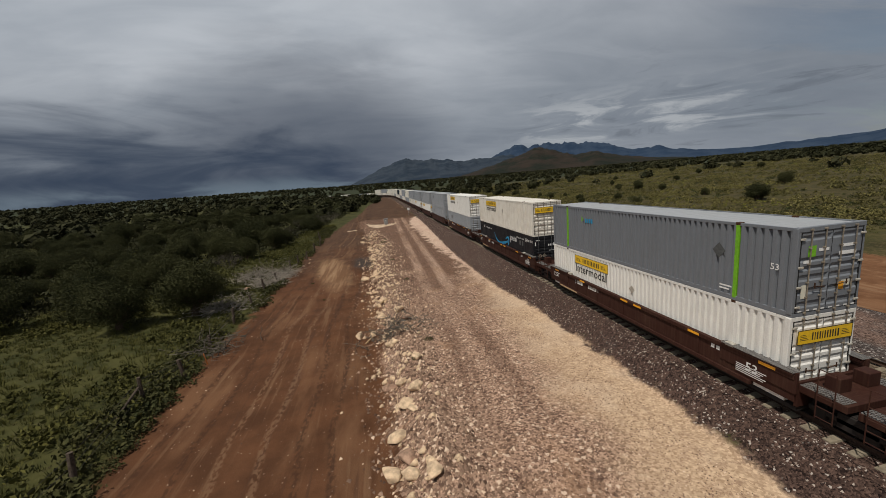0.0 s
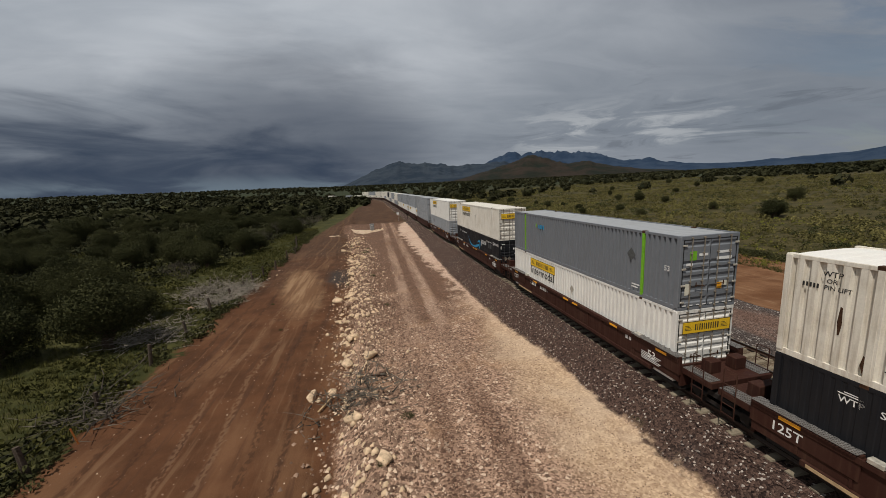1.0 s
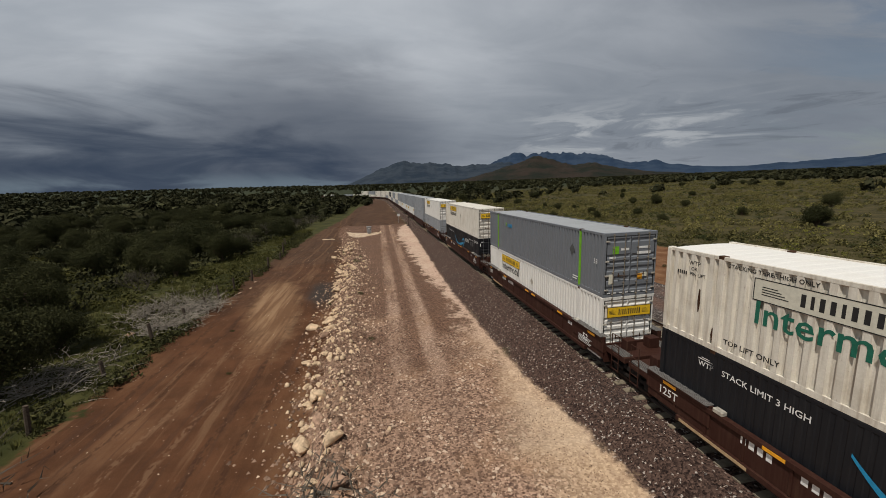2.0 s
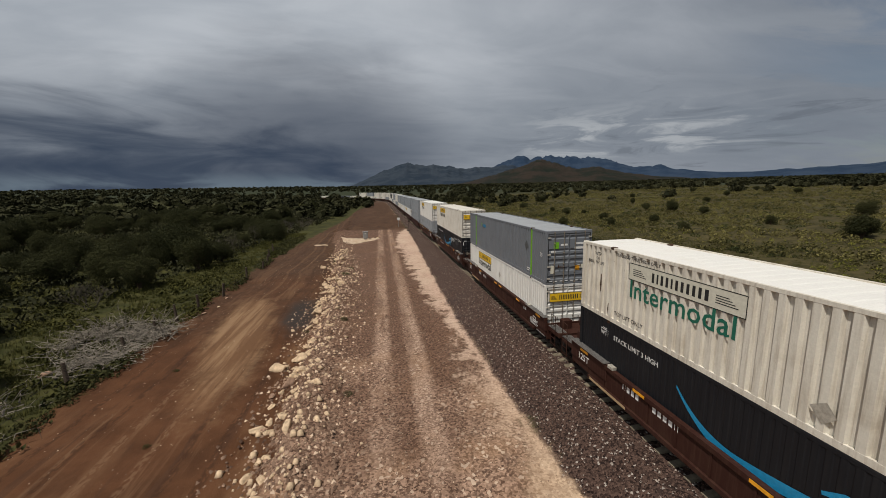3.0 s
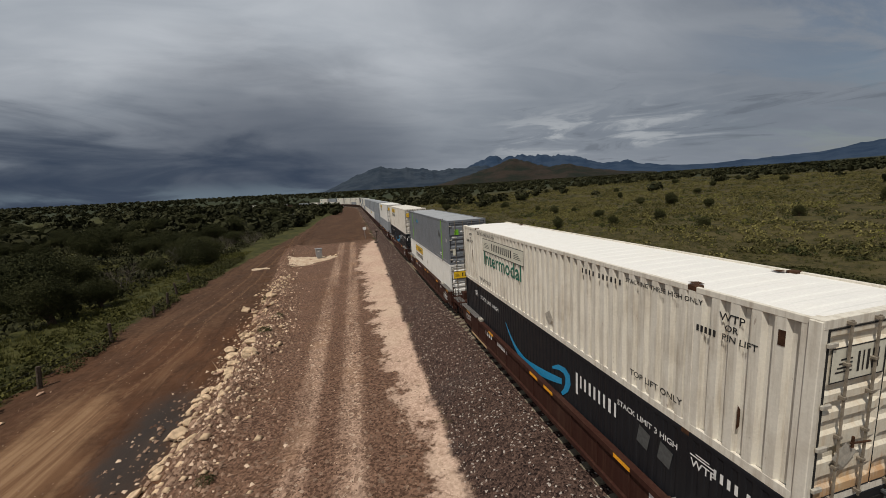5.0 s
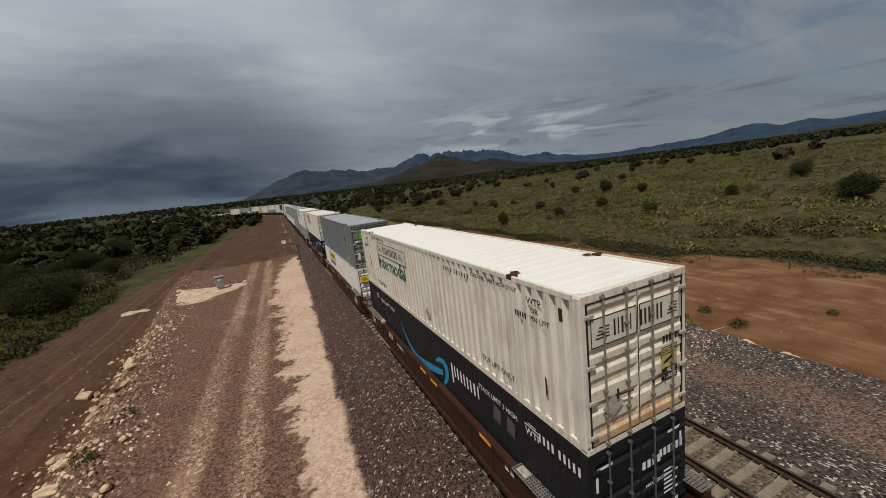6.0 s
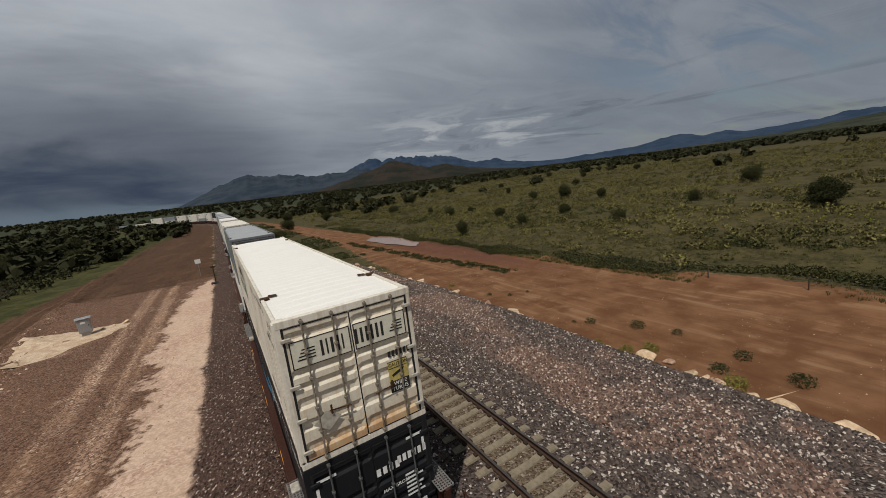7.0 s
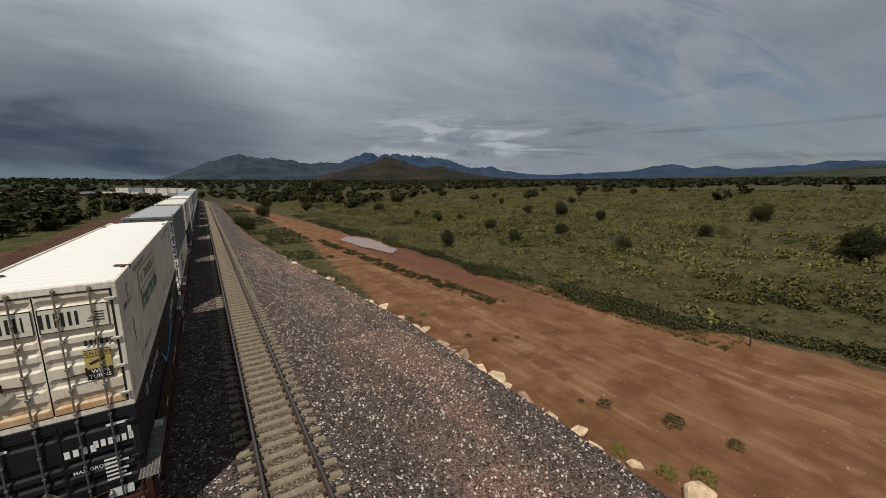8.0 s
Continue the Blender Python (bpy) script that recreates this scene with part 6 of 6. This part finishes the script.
    x = np.interp(y, BERM_Y, BERM_X) + 1.5 + q.normal(size=900) * 1.0
    scatter("bank_rubble", lump, np.column_stack([x, y, height(x, y)]), 0.14 + 0.36 * q.rand(900) ** 2, M_ROCK, "small pale rubble on the bank of the road", "rubble", seed=8)

    def rusty(x, y):
        return (rough2(x, y * 0.35, 1.6, 201) + 0.5 * rough2(x, y, 0.9, 202) + 0.5 - 0.28 * np.abs(x - 10.4)) > 0.1

    strew("east_ballast", 62000, (6.0, 14.2), (50, 112), (0.05, 0.17), M_STONES_EAST, "loose grey ballast stones", lambda x, y: (x < np.interp(y, SLOPE_Y, SLOPE_X)) * np.where(rusty(x, y), 0.2, 1.0), seed=1)
    strew("reddish_ballast", 60000, (7.2, 13.2), (50, 112), (0.05, 0.17), M_STONES_RED, "reddish ballast mixed with clay", lambda x, y: rusty(x, y) * 0.8, seed=9)
    strew("middle_ballast", 22000, (1.2, 7.0), (50, 112), (0.045, 0.10), M_STONES, "loose ballast stones between the tracks", seed=2)
    strew("west_ballast", 42000, (-4.6, -1.3), (2, 90), (0.05, 0.12), M_STONES, "loose dark ballast stones", lambda x, y: (x > np.interp(y, TOE_Y, TOE_X)).astype(float), seed=3)
    strew("bank_gravel", 52000, (-17.5, -10.0), (3, 96), (0.05, 0.25), M_STONES_PINK, "pinkish broken stone on the bank", lambda x, y: np.exp(-((x - np.interp(y, BERM_Y, BERM_X) - 2.0) / 1.7) ** 2) * np.clip((96 - y) / 45, 0, 1), seed=4)
    strew("road_gravel", 40000, (-12.5, -4.0), (3, 96), (0.03, 0.09), M_STONES_PINK, "loose pinkish road gravel", lambda x, y: np.clip((96 - y) / 45, 0, 1) * np.where(y < 26, 1.0, 0.16 + 0.6 * (np.minimum(np.abs(x + 8.2), np.abs(x + 10.2)) < 0.5)), seed=5)
    strew("dirt_pebbles", 2500, (-26, -15), (3, 80), (0.03, 0.10), M_STONES_PINK, "pebbles on the dirt road", seed=6)
    strew("sand_pebbles", 2600, (15.5, 29), (40, 110), (0.03, 0.09), M_STONES_PINK, "pebbles on the dirt road", seed=7)


# ---------------------------------------------------------------- fences and small things
def fence(name, posts, hgt, radius, mat, label, wires=True, lean=6):
    r = np.random.RandomState(len(posts))
    f = empty(name, pose(0, 0, 0), label, "fence")
    tops = []
    for x, y in posts:
        z = float(height(x, y))
        h = hgt * r.uniform(0.75, 1.1)
        bm = bmesh.new()
        bmesh.ops.create_cone(bm, cap_ends=True, segments=8, radius1=radius * r.uniform(0.9, 1.3), radius2=radius * r.uniform(0.7, 1.0), depth=h + 0.3, matrix=Matrix.Translation((0, 0, h / 2 - 0.15)))
        for v in bm.verts:
            v.co.x += r.uniform(-0.2, 0.2) * radius
            v.co.y += r.uniform(-0.2, 0.2) * radius
        m = pose(x, y, z, r.uniform(-lean, lean), r.uniform(-lean, lean), r.uniform(0, 90))
        part("post", bm, mat, f, "", m)
        tops.append((m, h))
    if wires:
        for level in (0.35, 0.62, 0.9):
            line = []
            for (ma, ha), (mb, hb) in zip(tops, tops[1:]):
                a, b = ma @ Vector((0, 0, ha * level)), mb @ Vector((0, 0, hb * level))
                line += [a, (a + b) / 2 - Vector((0, 0, 0.05))]
            line.append(b)
            verts, faces = [], []
            for k, p in enumerate(line):
                verts += [p + Vector(o) for o in ((0.007, 0, -0.004), (-0.007, 0, -0.004), (0, 0, 0.008))]
                if k:
                    n = 3 * k
                    faces += [(n - 3 + e, n - 3 + (e + 1) % 3, n + (e + 1) % 3, n + e) for e in range(3)]
            part("wire", mesh_of("wire", verts, faces, M_WIRE), None, f, "sagging wire")
    return f


def build_small():
    fence("west_fence", [(-26.9, 3.5), (-26.5, 8.2), (-26.4, 12.0), (-27.3, 18.0), (-26.2, 20.0), (-26.6, 24.5), (-26.8, 29.5), (-26.9, 34.5), (-27.2, 39.8), (-27.0, 44.2), (-26.6, 47.2), (-26.5, 49.8), (-26.0, 52.5), (-25.7, 57.0), (-25.5, 63.5), (-25.4, 69.5), (-25.8, 73.0), (-26.5, 77.0), (-27.5, 83)],
          1.35, 0.12, M_POST, "old leaning wooden fence along the dirt road")
    fence("east_fence", [(31.5 + 0.4 * math.sin(k), 44 + 6.0 * k) for k in range(16)], 1.25, 0.045, M_POST, "thin wire fence at the edge of the meadow", True, 3)


    b = part("fence_brace", rod([((-27.6, 15.9, float(height(-27.6, 15.9)) - 0.05), (-27.3, 17.85, float(height(-27.3, 17.8)) + 0.9), 0.065)], 7), M_POST, None)
    tagged(b, "wooden brace leaning on a fence post", "brace")
    z = float(height(-25.7, 21.8))
    s = part("survey_stake", boxes([(-0.03, -0.012, -0.1, 0.03, 0.012, 0.85)], 0.003), M_STAKE, None, "", pose(-25.7, 21.8, z, 8, -7, 20))
    tagged(s, "orange wooden survey stake beside the road", "stake")
    z = float(height(-15.6, 22.6))
    s = part("wooden_lath", boxes([(-0.6, -0.04, 0.0, 0.6, 0.04, 0.035)], 0.004), M_LATH, None, "", pose(-15.4, 22.0, z + 0.06, 0, -6, 60))
    tagged(s, "pale broken wooden lath among the rocks", "lath")
    # silver line-side cabinet on a pale pad
    z = float(height(-12.4, 88))
    c = empty("line_cabinet", pose(-12.4, 88.0, z, 0, 0, 12), "silver metal cabinet on a narrow stand", "cabinet")
    part("body", boxes([(-0.42, -0.32, 0.38, 0.42, 0.32, 1.5)], 0.03), M_CABINET, c)
    part("lid", boxes([(-0.50, -0.40, 1.5, 0.50, 0.40, 1.58)], 0.02), M_CABINET, c)
    part("stand", boxes([(-0.30, -0.24, -0.1, 0.30, 0.24, 0.38)], 0.02), M_CABINET, c)
    d = part("door", boxes([(-0.36, -0.335, 0.45, 0.36, -0.318, 1.43)], 0.005), M_CABINET, c)
    part("handle", boxes([(0.24, -0.37, 0.9, 0.28, -0.335, 1.05)]), M_CLIP, d)
    part("label_plate", boxes([(-0.2, -0.34, 1.15, 0.08, -0.335, 1.3)]), M_INK_WHITE, d)
    pad = []
    r = np.random.RandomState(4)
    for k in range(40):
        a = k / 40 * 2 * math.pi
        q = 1 + 0.22 * math.sin(3 * a + 1) + 0.12 * r.rand()
        pad.append((3.9 * q * math.cos(a), 3.6 * q * math.sin(a)))
    for name, x, y, k, label in (("gravel_pad", -14.3, 87.9, 1.0, "pale gravel pad around the cabinet"), ("gravel_patch", -20.8, 88.5, 0.32, "small pale gravel patch on the dirt")):
        bm = bmesh.new()
        mid = bm.verts.new((x, y, float(height(x, y)) + 0.14 * k))
        ring = [bm.verts.new((x + px * k * 0.6, y + py * k * 0.6, float(height(x + px * k * 0.6, y + py * k * 0.6)) + 0.10 * k)) for px, py in pad]
        rim = [bm.verts.new((x + px * k, y + py * k, float(height(x + px * k, y + py * k)) - 0.02)) for px, py in pad]
        for i in range(40):
            j = (i + 1) % 40
            bm.faces.new((mid, ring[i], ring[j]))
            bm.faces.new((ring[i], rim[i], rim[j], ring[j]))
        tagged(part(name, bm, M_PALE_PAD, None), label, "gravel", kind="structure")
    # line-side sign and a marker post
    z = float(height(-5.0, 108.5))
    s = empty("line_sign", pose(-5.0, 108.5, z, 0, 0, 5), "small white square sign on a thin post", "sign")
    part("post", rod([((0, 0, -0.2), (0, 0, 2.1), 0.04)], 8), M_CABINET, s)
    part("plate", boxes([(-0.34, -0.06, 1.75, 0.34, -0.04, 2.35)], 0.01), M_INK_WHITE, s, "white plate")
    z = float(height(-3.2, 100))
    s = empty("marker_post", pose(-3.2, 100, z), "thin dark marker post with a foot plate", "post")
    part("post", rod([((0, 0, -0.2), (0, 0, 2.3), 0.05)], 8), M_CLIP, s)
    part("foot", boxes([(-0.5, -0.5, -0.02, 0.5, 0.5, 0.1)], 0.01), M_CAR_DARK, s)
    part("arm", boxes([(-0.25, -0.04, 1.9, 0.25, 0.04, 2.1)], 0.01), M_CLIP, s)
    # muddy pool
    bm = bmesh.new()
    pool = []
    for k in range(48):
        a = k / 48 * 2 * math.pi
        q = 1 + 0.12 * math.sin(3 * a) + 0.08 * math.sin(7 * a + 2)
        pool.append((2.7 * q * math.cos(a), 10.5 * q * math.sin(a)))
    zs = max(float(height(27.3 + px * 0.9, 117 + py * 0.9)) for px, py in pool) + 0.02
    bm.faces.new([bm.verts.new((27.3 + px, 117 + py, zs)) for px, py in pool])
    tagged(part("mud_pool", bm, M_WATER, None), "shallow pool of muddy brown water", "water", kind="structure")


def pale_pad():
    m, n, b = material("pale_gravel", 0.95)
    pos = n.add("ShaderNodeNewGeometry").outputs["Position"]
    c = n.sep(n.voronoi(pos, 14.0)[1])[0]
    n.put(b.inputs["Base Color"], n.mix(n.step(n.noise(pos, 2.0, 5), 0.35, 0.7), n.mix(c, (0.44, 0.34, 0.24), (0.60, 0.49, 0.37)), (0.40, 0.28, 0.19)))
    bump(n, b, n.noise(pos, 20, 3), 0.5, 0.03)
    return m


M_PALE_PAD = pale_pad()
M_WATER, _n, _b = material("muddy_water", 0.06)
_n.put(_b.inputs["Base Color"], _n.mix(_n.noise(_n.add("ShaderNodeNewGeometry").outputs["Position"], 0.3, 3), (0.24, 0.14, 0.10), (0.30, 0.19, 0.14)))
build_small()
build_rocks()
track(SPACING, "railway track of concrete ties on dark ballast", 100, 300)
track(0.0, "railway track of concrete ties under the train", 100, 160)
motions()
